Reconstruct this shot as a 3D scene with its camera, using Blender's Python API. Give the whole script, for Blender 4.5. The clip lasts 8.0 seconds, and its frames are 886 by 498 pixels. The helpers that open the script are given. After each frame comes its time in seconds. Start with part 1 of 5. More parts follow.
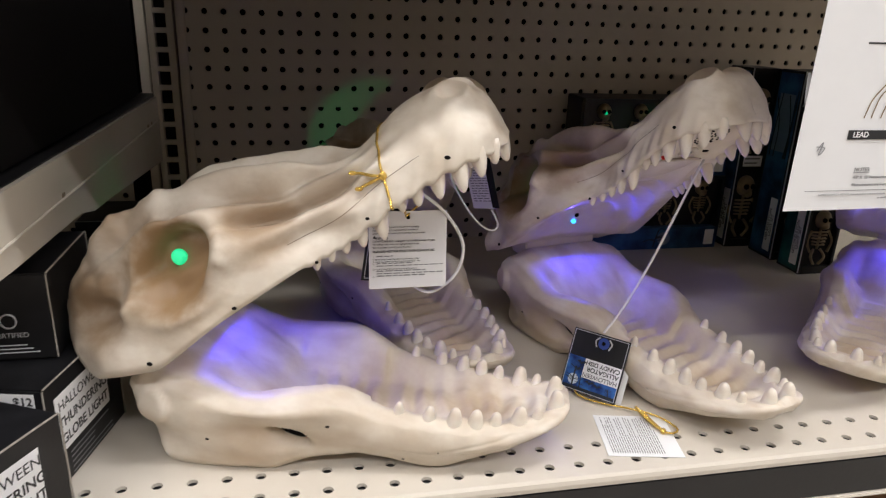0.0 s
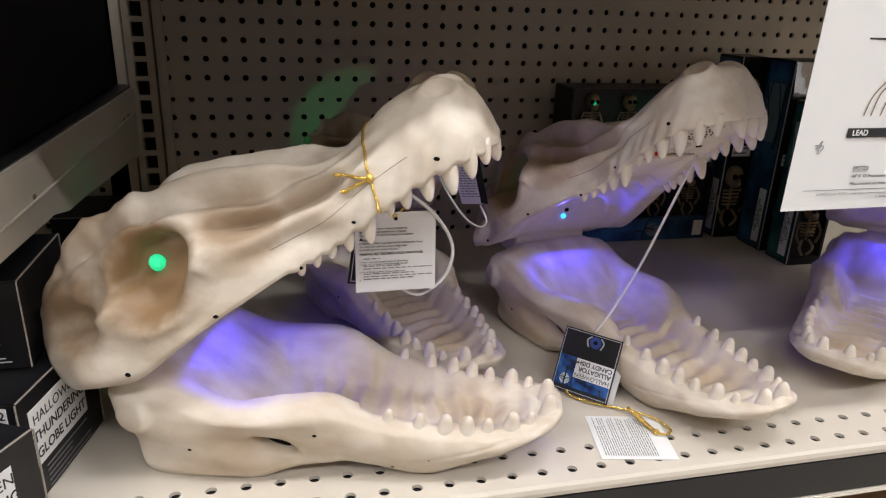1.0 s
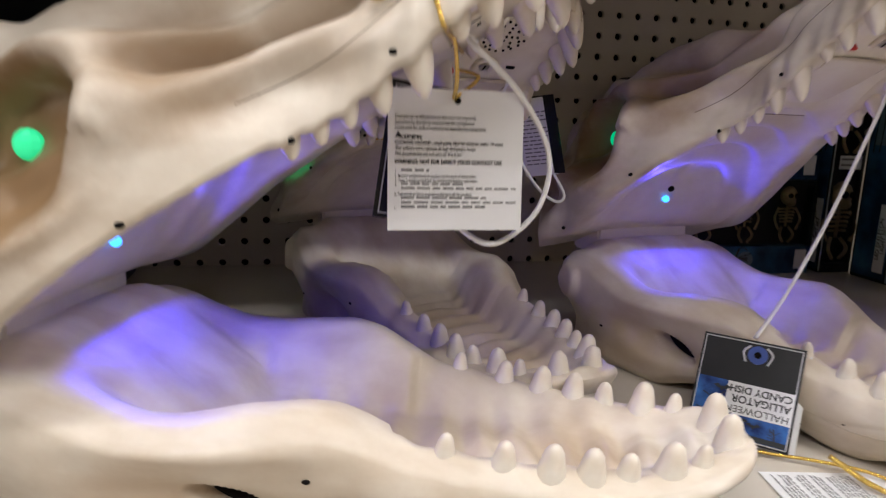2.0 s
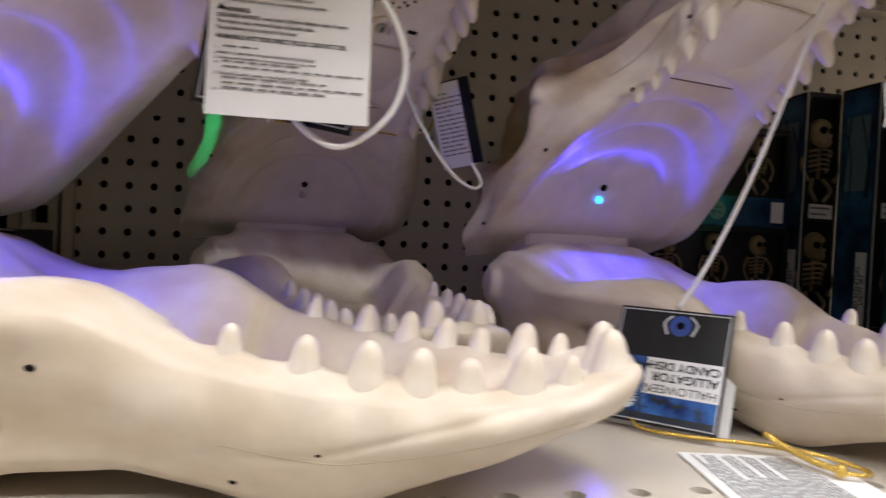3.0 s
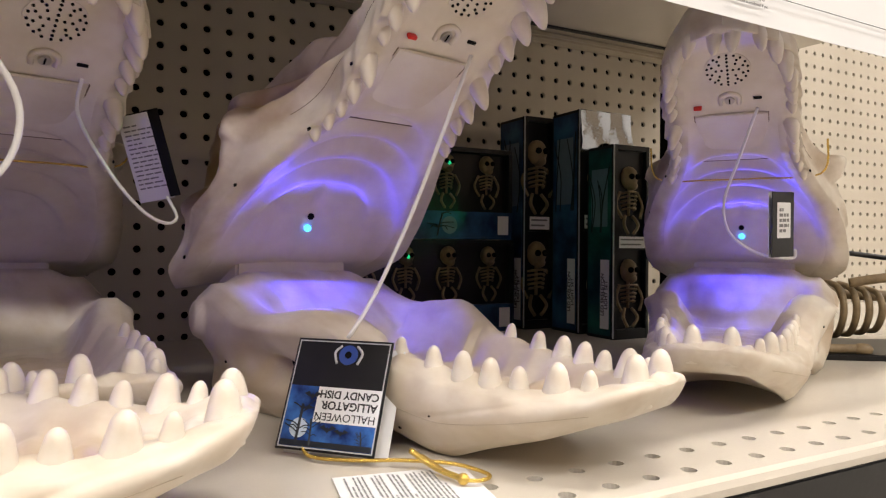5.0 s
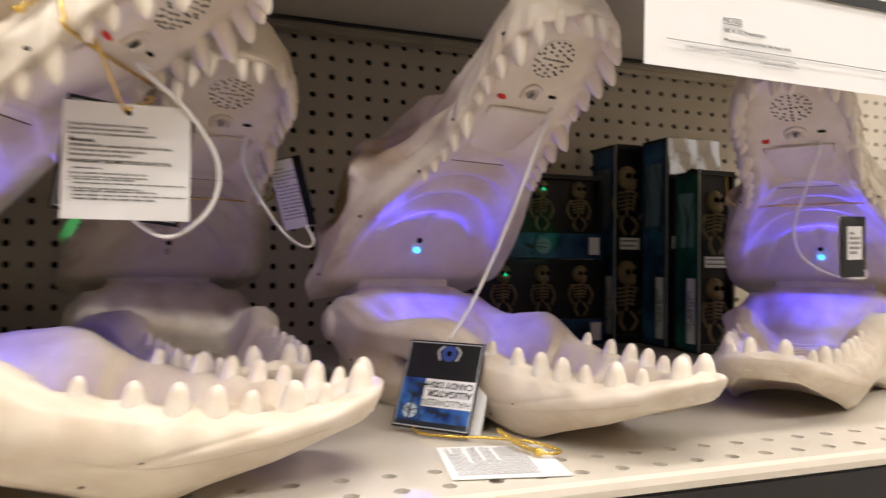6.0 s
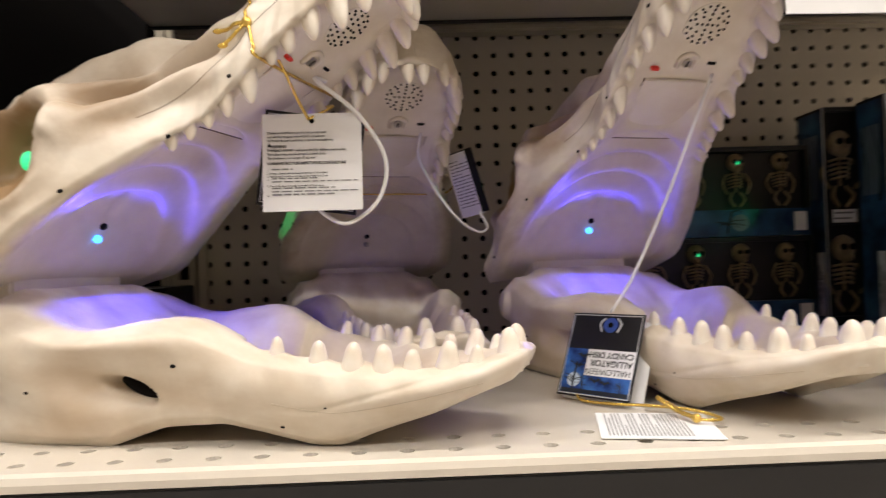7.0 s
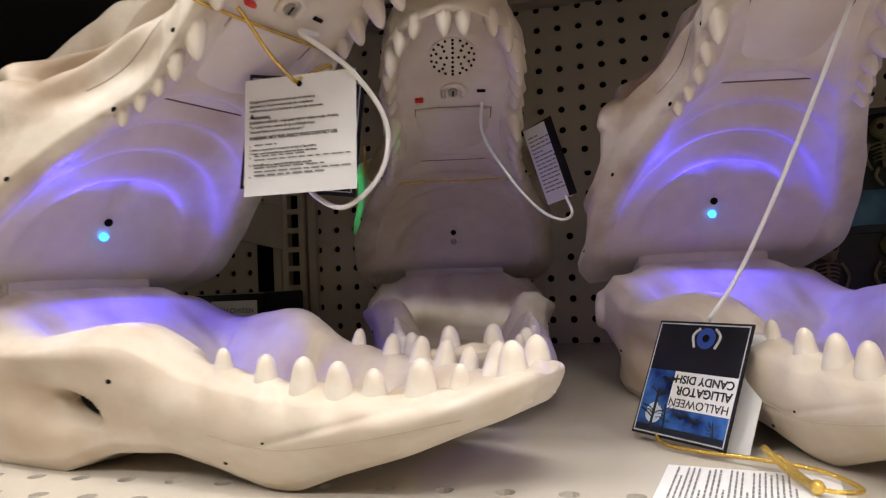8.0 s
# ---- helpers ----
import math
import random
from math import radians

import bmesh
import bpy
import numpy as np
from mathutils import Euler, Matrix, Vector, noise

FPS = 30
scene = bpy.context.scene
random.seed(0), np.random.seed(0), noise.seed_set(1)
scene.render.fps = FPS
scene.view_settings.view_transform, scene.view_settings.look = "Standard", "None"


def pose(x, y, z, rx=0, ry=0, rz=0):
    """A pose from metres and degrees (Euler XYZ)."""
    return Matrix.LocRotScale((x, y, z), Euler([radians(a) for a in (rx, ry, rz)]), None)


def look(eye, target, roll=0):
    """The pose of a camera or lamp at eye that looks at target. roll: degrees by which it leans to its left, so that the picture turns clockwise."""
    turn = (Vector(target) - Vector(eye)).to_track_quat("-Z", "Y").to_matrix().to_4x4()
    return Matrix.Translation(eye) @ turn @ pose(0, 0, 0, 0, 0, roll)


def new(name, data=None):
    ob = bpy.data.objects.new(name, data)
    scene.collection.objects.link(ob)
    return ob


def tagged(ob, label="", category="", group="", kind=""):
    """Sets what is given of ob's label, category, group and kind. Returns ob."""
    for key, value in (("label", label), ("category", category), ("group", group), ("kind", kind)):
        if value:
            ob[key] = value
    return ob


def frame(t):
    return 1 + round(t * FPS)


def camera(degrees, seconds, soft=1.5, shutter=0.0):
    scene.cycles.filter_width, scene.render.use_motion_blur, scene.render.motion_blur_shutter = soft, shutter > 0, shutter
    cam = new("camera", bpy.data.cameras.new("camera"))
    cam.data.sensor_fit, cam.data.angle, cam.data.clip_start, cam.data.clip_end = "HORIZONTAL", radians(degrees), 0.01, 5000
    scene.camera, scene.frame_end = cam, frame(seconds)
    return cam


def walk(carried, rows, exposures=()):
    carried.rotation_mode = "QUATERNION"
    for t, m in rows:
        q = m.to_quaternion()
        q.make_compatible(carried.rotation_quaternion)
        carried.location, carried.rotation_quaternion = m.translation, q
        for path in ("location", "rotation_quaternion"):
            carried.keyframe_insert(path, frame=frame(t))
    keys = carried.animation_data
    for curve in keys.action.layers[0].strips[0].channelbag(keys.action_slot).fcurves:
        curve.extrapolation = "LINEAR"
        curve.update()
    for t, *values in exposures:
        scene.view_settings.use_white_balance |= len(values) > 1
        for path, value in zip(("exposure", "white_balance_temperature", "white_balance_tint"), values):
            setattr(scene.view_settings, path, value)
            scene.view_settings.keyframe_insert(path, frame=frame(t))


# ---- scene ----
cam = camera(65.65, 8.0, soft=1.2, shutter=0.4)
PATH = [
    (0, (-0.2202, -0.0175, 0.3474), (0.1776, 1.8303, -0.3065), 2.08),
    (0.5, (-0.2159, 0.0030, 0.3519), (0.2217, 1.8368, -0.3156), 2.20),
    (1, (-0.2197, 0.0033, 0.3547), (0.2202, 1.8259, -0.3412), 2.14),
    (1.5, (-0.2197, 0.0946, 0.3112), (0.1654, 1.9215, -0.4060), 1.46),
    (1.7, (-0.2185, 0.1440, 0.2615), (0.1950, 1.9996, -0.3595), 1.51),
    (2.8, (-0.1562, 0.2236, 0.0853), (0.2375, 2.1844, 0.0617), 3.41),
    (3, (-0.1317, 0.2165, 0.0914), (0.2797, 2.1734, 0.0527), 2.73),
    (3.5, (-0.0861, 0.2099, 0.0942), (0.5454, 2.1070, 0.0467), 1.22),
    (4, (-0.0617, 0.2063, 0.1048), (0.7737, 2.0232, 0.0751), 0.38),
    (4.5, (-0.0585, 0.1901, 0.1115), (0.8641, 1.9642, 0.0735), 0.61),
    (4.7, (-0.0628, 0.1848, 0.1112), (0.8841, 1.9463, 0.0853), 0.49),
    (5.8, (-0.0939, 0.1263, 0.1114), (0.7294, 1.9487, 0.1423), 0.21),
    (6, (-0.1003, 0.0945, 0.1140), (0.5647, 1.9804, 0.1488), 0.60),
    (6.5, (-0.1112, 0.0629, 0.1078), (0.3747, 2.0022, 0.1625), 0.26),
    (7, (-0.0691, 0.0583, 0.0994), (-0.0117, 2.0572, 0.1349), -1.83),
    (7.5, (-0.0097, 0.1108, 0.1003), (-0.3655, 2.0788, 0.1211), -3.08),
    (8, (0.0185, 0.1715, 0.0877), (-0.4707, 2.1091, 0.1671), -2.59),
]
walk(cam, [(t, look(eye, target, roll)) for t, eye, target, roll in PATH],
     exposures=[(0, -0.28, 6100, 10), (1.7, -0.28, 6100, 10), (2.8, -0.10, 6150, 10), (3.5, -0.08, 6200, 10), (4.5, 0.12, 6500, 10), (5.8, 0.12, 6600, 10),
                (7.0, 0.06, 6600, 10), (7.5, 0.0, 6500, 10), (8, -0.06, 6350, 10)])
from mathutils import bvhtree

# ---- world and store lights ----
world = bpy.data.worlds.new("store_air")
scene.world = world
world.use_nodes = True
world.node_tree.nodes["Background"].inputs[0].default_value = (0.9, 0.95, 1.0, 1)
world.node_tree.nodes["Background"].inputs[1].default_value = 0.005
scene.view_settings.exposure = 0.0
DECK_FRONT, BOARD_Y, LEFT_X, RIGHT_X = 0.405, 1.02, -0.40, 0.82
FLOOR_Z, CEIL_Z = -0.95, 2.3
TUBE_POWER, BLUE_POWER, GREEN_POWER = 25.3, 0.27, 0.60


# ---- materials ----
def material(name, color, rough=0.5, metal=0.0, grain=0.0, grain_scale=300.0, stain=None, stain_scale=12.0,
             stain_amount=0.5, bump=0.0, bump_scale=200.0, spec=0.5, coat=0.0, emit=None, emit_power=0.0, sss=0.0):
    m = bpy.data.materials.new(name)
    m.use_nodes = True
    n, l = m.node_tree.nodes, m.node_tree.links
    b = n["Principled BSDF"]
    b.inputs["Base Color"].default_value = (*color, 1)
    b.inputs["Roughness"].default_value = rough
    b.inputs["Metallic"].default_value = metal
    b.inputs["Specular IOR Level"].default_value = spec
    b.inputs["Coat Weight"].default_value = coat
    if sss:
        b.inputs["Subsurface Weight"].default_value = sss
        b.inputs["Subsurface Radius"].default_value = (0.006, 0.004, 0.003)
        b.inputs["Subsurface Scale"].default_value = 1.0
    if emit:
        b.inputs["Emission Color"].default_value = (*emit, 1)
        b.inputs["Emission Strength"].default_value = emit_power
    coord = n.new("ShaderNodeTexCoord")
    last = None
    if stain:
        tex = n.new("ShaderNodeTexNoise")
        tex.inputs["Scale"].default_value = stain_scale
        tex.inputs["Detail"].default_value = 6
        tex.inputs["Roughness"].default_value = 0.6
        l.new(coord.outputs["Object"], tex.inputs["Vector"])
        ramp = n.new("ShaderNodeValToRGB")
        ramp.color_ramp.elements[0].position, ramp.color_ramp.elements[1].position = 0.38, 0.66
        l.new(tex.outputs["Fac"], ramp.inputs["Fac"])
        amount = n.new("ShaderNodeMath")
        amount.operation = "MULTIPLY"
        amount.inputs[1].default_value = stain_amount
        l.new(ramp.outputs["Color"], amount.inputs[0])
        mix = n.new("ShaderNodeMix")
        mix.data_type = "RGBA"
        mix.inputs["A"].default_value, mix.inputs["B"].default_value = (*color, 1), (*stain, 1)
        l.new(amount.outputs[0], mix.inputs["Factor"])
        last = mix.outputs["Result"]
    if grain:
        tex = n.new("ShaderNodeTexNoise")
        tex.inputs["Scale"].default_value = grain_scale
        tex.inputs["Detail"].default_value = 4
        l.new(coord.outputs["Object"], tex.inputs["Vector"])
        hsv = n.new("ShaderNodeHueSaturation")
        span = n.new("ShaderNodeMapRange")
        span.inputs["To Min"].default_value, span.inputs["To Max"].default_value = 1 - grain, 1 + grain
        l.new(tex.outputs["Fac"], span.inputs["Value"])
        l.new(span.outputs["Result"], hsv.inputs["Value"])
        hsv.inputs["Color"].default_value = (*color, 1)
        if last:
            l.new(last, hsv.inputs["Color"])
        last = hsv.outputs["Color"]
    if last:
        l.new(last, b.inputs["Base Color"])
    if bump:
        tex = n.new("ShaderNodeTexNoise")
        tex.inputs["Scale"].default_value = bump_scale
        tex.inputs["Detail"].default_value = 5
        l.new(coord.outputs["Object"], tex.inputs["Vector"])
        bm_node = n.new("ShaderNodeBump")
        bm_node.inputs["Strength"].default_value = bump
        bm_node.inputs["Distance"].default_value = 0.002
        l.new(tex.outputs["Fac"], bm_node.inputs["Height"])
        l.new(bm_node.outputs["Normal"], b.inputs["Normal"])
    return m


BONE = material("bone_plastic", (0.75, 0.69, 0.60), 0.45, stain=(0.50, 0.40, 0.28), stain_scale=14, stain_amount=0.55,
                grain=0.06, grain_scale=60, bump=0.14, bump_scale=70, spec=0.45, sss=0.05)


def wash(base, name, spots, color, streaks=0.6):
    """The bone plastic with brown paint wash round the given places: (centre, radius, strength)."""
    m = base.copy()
    m.name = name
    n, l = m.node_tree.nodes, m.node_tree.links
    b = n["Principled BSDF"]
    src = b.inputs["Base Color"].links[0].from_socket
    coord, fuzz = n.new("ShaderNodeTexCoord"), n.new("ShaderNodeTexNoise")
    fuzz.inputs["Scale"].default_value, fuzz.inputs["Detail"].default_value = 55, 5
    l.new(coord.outputs["Object"], fuzz.inputs["Vector"])
    flat = n.new("ShaderNodeVectorMath")
    flat.operation = "ABSOLUTE"
    l.new(coord.outputs["Object"], flat.inputs[0])
    sign = n.new("ShaderNodeSeparateXYZ")
    l.new(coord.outputs["Object"], sign.inputs[0])
    half = n.new("ShaderNodeSeparateXYZ")
    l.new(flat.outputs[0], half.inputs[0])
    fold = n.new("ShaderNodeCombineXYZ")
    l.new(sign.outputs["X"], fold.inputs["X"])
    l.new(half.outputs["Y"], fold.inputs["Y"])
    l.new(sign.outputs["Z"], fold.inputs["Z"])
    # long streaks of wash drawn along the bone
    stretch = n.new("ShaderNodeMapping")
    stretch.inputs["Scale"].default_value = (14, 40, 40)
    stretch.inputs["Rotation"].default_value = (0, -0.45, 0)
    l.new(coord.outputs["Object"], stretch.inputs["Vector"])
    streak = n.new("ShaderNodeTexNoise")
    streak.inputs["Scale"].default_value, streak.inputs["Detail"].default_value = 1.0, 4
    l.new(stretch.outputs[0], streak.inputs["Vector"])
    pick = n.new("ShaderNodeMapRange")
    pick.inputs["From Min"].default_value, pick.inputs["From Max"].default_value = 0.44, 0.68
    pick.inputs["To Max"].default_value = streaks
    l.new(streak.outputs["Fac"], pick.inputs["Value"])
    brush = n.new("ShaderNodeMix")
    brush.data_type = "RGBA"
    brush.inputs["B"].default_value = (*color, 1)
    l.new(src, brush.inputs["A"])
    l.new(pick.outputs["Result"], brush.inputs["Factor"])
    src = brush.outputs["Result"]
    for centre, radius, strength in spots:
        far = n.new("ShaderNodeVectorMath")
        far.operation = "DISTANCE"
        l.new(fold.outputs[0], far.inputs[0])
        far.inputs[1].default_value = centre
        shake = n.new("ShaderNodeMath")
        shake.operation = "MULTIPLY_ADD"
        l.new(fuzz.outputs["Fac"], shake.inputs[0])
        shake.inputs[1].default_value = radius * 0.8
        l.new(far.outputs["Value"], shake.inputs[2])
        span = n.new("ShaderNodeMapRange")
        span.interpolation_type = "SMOOTHSTEP"
        span.inputs["From Min"].default_value, span.inputs["From Max"].default_value = radius * 1.7, radius * 0.95
        span.inputs["To Min"].default_value, span.inputs["To Max"].default_value = 0.0, strength
        l.new(shake.outputs[0], span.inputs["Value"])
        mix = n.new("ShaderNodeMix")
        mix.data_type = "RGBA"
        mix.inputs["B"].default_value = (*color, 1)
        l.new(src, mix.inputs["A"])
        l.new(span.outputs["Result"], mix.inputs["Factor"])
        src = mix.outputs["Result"]
    l.new(src, b.inputs["Base Color"])
    return m


BONE_UP = wash(BONE, "bone_plastic_washed", [((-0.002, 0.066, 0.168), 0.042, 0.95), ((-0.070, 0.075, 0.128), 0.034, 0.75), ((-0.105, 0.05, 0.14), 0.034, 0.5),
                                            ((-0.05, 0.04, 0.190), 0.030, 0.4), ((0.055, 0.05, 0.203), 0.032, 0.6), ((0.105, 0.04, 0.222), 0.026, 0.4)], (0.27, 0.16, 0.07), 0.34)
BONE_LOW = wash(BONE, "bone_plastic_low", [((0.05, 0.085, 0.03), 0.026, 0.4), ((0.15, 0.0, 0.03), 0.04, 0.3), ((0.22, 0.0, 0.03), 0.03, 0.35), ((-0.03, 0.08, 0.04), 0.02, 0.35)], (0.38, 0.25, 0.13), 0.36)
TOOTH = material("tooth_plastic", (0.78, 0.725, 0.64), 0.4, stain=(0.55, 0.42, 0.28), stain_scale=40, stain_amount=0.4, bump=0.05, sss=0.06)
SOCKET = material("socket_wash", (0.42, 0.28, 0.15), 0.55, stain=(0.26, 0.15, 0.07), stain_scale=30, stain_amount=0.6, bump=0.1)
# near-black that paints shade in holes, slots and the unlit bay; also print
DARK = material("shade_and_ink_black", (0.008, 0.007, 0.007), 0.9, spec=0.08)
SEAM = material("seam_line", (0.16, 0.11, 0.07), 0.7)
SEAM_PALE = material("parting_line", (0.50, 0.42, 0.32), 0.6)
SHELF = material("shelf_enamel", (0.66, 0.61, 0.53), 0.17, stain=(0.55, 0.49, 0.41), stain_scale=5, stain_amount=0.5, grain=0.03, grain_scale=900,
                 bump=0.03, bump_scale=500, spec=0.5)
BOARD = material("pegboard_paint", (0.53, 0.475, 0.39), 0.55, stain=(0.44, 0.385, 0.31), stain_scale=4, stain_amount=0.5, grain=0.04, grain_scale=700, bump=0.06, bump_scale=600)
STEEL = material("upright_paint", (0.48, 0.43, 0.34), 0.4, stain=(0.33, 0.28, 0.2), stain_scale=25, stain_amount=0.5, bump=0.04)
# real black plastic; also paints shade on bay shelves, hole backing, gap strip
BLACK = material("black_plastic_and_shade", (0.012, 0.012, 0.013), 0.35, grain=0.2, grain_scale=400, bump=0.04)
CARD_BLACK = material("black_card", (0.007, 0.007, 0.008), 0.36, stain=(0.016, 0.016, 0.019), stain_scale=30, stain_amount=0.6, bump=0.03, spec=0.35)
CARD_EDGE = material("card_edge", (0.36, 0.33, 0.29), 0.8, grain=0.1)
PAPER = material("white_paper", (0.80, 0.80, 0.81), 0.75, grain=0.02, grain_scale=60, bump=0.06, bump_scale=25)
INK = material("black_ink", (0.02, 0.02, 0.022), 0.6)
INK_SOFT = material("grey_ink", (0.22, 0.22, 0.23), 0.7)
SILVER = material("silver_line", (0.5, 0.5, 0.52), 0.35, grain=0.1)
CORD = material("white_cord", (0.80, 0.79, 0.78), 0.6, bump=0.25, bump_scale=900)
GOLD = material("gold_elastic", (0.78, 0.54, 0.13), 0.27, metal=0.85, bump=0.4, bump_scale=1500)
RED = material("red_switch", (0.65, 0.03, 0.02), 0.4)
CHROME = material("screw_steel", (0.55, 0.52, 0.47), 0.3, metal=0.9)
GREEN_LED = material("green_led", (0.1, 0.9, 0.45), 0.15, emit=(0.01, 0.80, 0.28), emit_power=0.75)
GREEN_OFF = material("green_glass", (0.05, 0.3, 0.15), 0.1)
BLUE_LED = material("blue_led", (0.2, 0.4, 1.0), 0.15, emit=(0.03, 0.26, 1.0), emit_power=5.0)
CLEAR_OFF = material("clear_led", (0.45, 0.42, 0.38), 0.12)
TUBE = material("tube_light", (0.9, 0.9, 0.9), 0.5, emit=(1.0, 0.93, 0.82), emit_power=9.0)
CEILING = material("ceiling_tile", (0.7, 0.69, 0.66), 0.9, grain=0.1, grain_scale=60)
FLOORM = material("floor_vinyl", (0.56, 0.52, 0.46), 0.3, stain=(0.3, 0.26, 0.22), stain_scale=2, grain=0.08, grain_scale=80)
# tone set by how much light the unseen aisle side throws back
AISLE = material("aisle_bounce", (0.36, 0.31, 0.25), 0.7, stain=(0.3, 0.2, 0.1), stain_scale=6, stain_amount=0.9)
BROWN = material("brown_card", (0.34, 0.2, 0.1), 0.75, grain=0.12, grain_scale=90)
SKEL = material("toy_bone", (0.30, 0.22, 0.12), 0.5, stain=(0.12, 0.08, 0.04), stain_scale=60, stain_amount=0.7, bump=0.1)
WINDOW = material("box_window", (0.006, 0.006, 0.008), 0.08, coat=1.0)
FOIL = material("clear_film_glare", (0.55, 0.57, 0.62), 0.09, metal=0.9, bump=0.8, bump_scale=34)
TRY_BLUE = material("sticker_blue", (0.03, 0.07, 0.30), 0.35)
MOON = material("moon_print", (0.16, 0.21, 0.28), 0.4, grain=0.2, grain_scale=120)
MOON_BRIGHT = material("bright_moon_print", (0.55, 0.64, 0.74), 0.4, grain=0.2, grain_scale=300)
TREE_INK = material("tree_print", (0.008, 0.012, 0.02), 0.4)


def night_print(name, high, low, scale):
    m = material(name, high, 0.30, spec=0.3, coat=0.1)
    n, l = m.node_tree.nodes, m.node_tree.links
    coord, tex, ramp = n.new("ShaderNodeTexCoord"), n.new("ShaderNodeTexNoise"), n.new("ShaderNodeValToRGB")
    tex.inputs["Scale"].default_value, tex.inputs["Detail"].default_value = scale, 7
    l.new(coord.outputs["Object"], tex.inputs["Vector"])
    ramp.color_ramp.elements[0].position, ramp.color_ramp.elements[1].position = 0.38, 0.68
    ramp.color_ramp.elements[0].color, ramp.color_ramp.elements[1].color = (*low, 1), (*high, 1)
    l.new(tex.outputs["Fac"], ramp.inputs["Fac"])
    l.new(ramp.outputs["Color"], n["Principled BSDF"].inputs["Base Color"])
    return m


NIGHT = night_print("night_sky_print", (0.06, 0.21, 0.62), (0.003, 0.014, 0.10), 60)
NIGHT_BOX = night_print("box_sky_print", (0.05, 0.15, 0.30), (0.006, 0.020, 0.07), 22)
GREEN_BOX = night_print("box_green_print", (0.02, 0.15, 0.13), (0.005, 0.04, 0.045), 22)


# ---- building helpers ----
def thing(name, label, category, m=None, group="", kind=""):
    ob = new(name)
    ob.empty_display_size = 0.02
    ob.matrix_basis = m or Matrix()
    return tagged(ob, label, category, group, kind)


def to_mesh(name, bm, mat, smooth=None):
    me = bpy.data.meshes.new(name)
    bm.normal_update()
    bm.to_mesh(me)
    bm.free()
    for one in mat if isinstance(mat, (list, tuple)) else [mat]:
        me.materials.append(one)
    if smooth:
        for p in me.polygons:
            p.use_smooth = True
    return me


def part(name, bm, mat, parent=None, label="", smooth=False, m=None):
    ob = new(name, to_mesh(name, bm, mat, smooth))
    if parent:
        ob.parent = parent
    if m:
        ob.matrix_basis = m
    return tagged(ob, label) if label else ob


def shared(name, me, parent, m, label=""):
    ob = new(name, me)
    ob.parent = parent
    ob.matrix_basis = m
    return tagged(ob, label) if label else ob


def structure(name, bm, mat, label, category, smooth=False):
    return tagged(part(name, bm, mat, None, "", smooth), label, category, "", "structure")


def box(x0, x1, y0, y1, z0, z1, bevel=0.0, bm=None):
    own = bm is None
    bm = bm or bmesh.new()
    made = bmesh.ops.create_cube(bm, size=1.0)["verts"]
    for v in made:
        v.co = Vector(((x0 + x1) / 2 + v.co.x * (x1 - x0), (y0 + y1) / 2 + v.co.y * (y1 - y0), (z0 + z1) / 2 + v.co.z * (z1 - z0)))
    if bevel:
        edges = list({e for v in made for e in v.link_edges})
        bmesh.ops.bevel(bm, geom=edges, offset=bevel, segments=2, affect="EDGES")
    return bm


def ramp_at(table, x):
    """Smooth value of a table of (x, value) pairs."""
    xs = [p[0] for p in table]
    if x <= xs[0]:
        return table[0][1]
    for (a, va), (b, vb) in zip(table, table[1:]):
        if x <= b:
            t = (x - a) / (b - a)
            return va + (vb - va) * t
    return table[-1][1]


def soft_at(table, x, r=0.006):
    return sum(ramp_at(table, x + d * r) * w for d, w in ((-1.5, 1), (-0.75, 2), (0, 3), (0.75, 2), (1.5, 1))) / 9


def bell(d):
    return math.exp(-d * d)


def tube(points, radius, sides=8, bm=None, squash=1.0):
    """A round cord through the points."""
    bm = bm or bmesh.new()
    pts = [Vector(p) for p in points]
    fine = []
    for i in range(len(pts) - 1):
        p0, p1, p2, p3 = pts[max(i - 1, 0)], pts[i], pts[i + 1], pts[min(i + 2, len(pts) - 1)]
        for k in range(6):
            t = k / 6
            fine.append(0.5 * (2 * p1 + (p2 - p0) * t + (2 * p0 - 5 * p1 + 4 * p2 - p3) * t * t + (3 * p1 - p0 - 3 * p2 + p3) * t ** 3))
    fine.append(pts[-1])
    rings, up = [], Vector((0.13, 0.21, 0.97)).normalized()
    for i, p in enumerate(fine):
        way = (fine[min(i + 1, len(fine) - 1)] - fine[max(i - 1, 0)]).normalized()
        side = way.cross(up)
        if side.length < 1e-3:
            side = way.cross(Vector((1, 0, 0)))
        side.normalize()
        up = side.cross(way).normalized()
        rings.append([bm.verts.new(p + radius * (side * math.cos(a) + up * math.sin(a) * squash)) for a in (2 * math.pi * k / sides for k in range(sides))])
    for a, b in zip(rings, rings[1:]):
        for k in range(sides):
            bm.faces.new((a[k], a[(k + 1) % sides], b[(k + 1) % sides], b[k]))
    bm.faces.new(rings[0][::-1])
    bm.faces.new(rings[-1])
    return bm


def ball(radius, scale=(1, 1, 1), at=(0, 0, 0), bm=None, u=12, v=8):
    bm = bm or bmesh.new()
    for p in bmesh.ops.create_uvsphere(bm, u_segments=u, v_segments=v, radius=radius)["verts"]:
        p.co = Vector((p.co.x * scale[0] + at[0], p.co.y * scale[1] + at[1], p.co.z * scale[2] + at[2]))
    return bm


def disc(radius, depth, sides=14):
    bm = bmesh.new()
    bmesh.ops.create_cone(bm, cap_ends=True, segments=sides, radius1=radius, radius2=radius, depth=depth)
    return bm


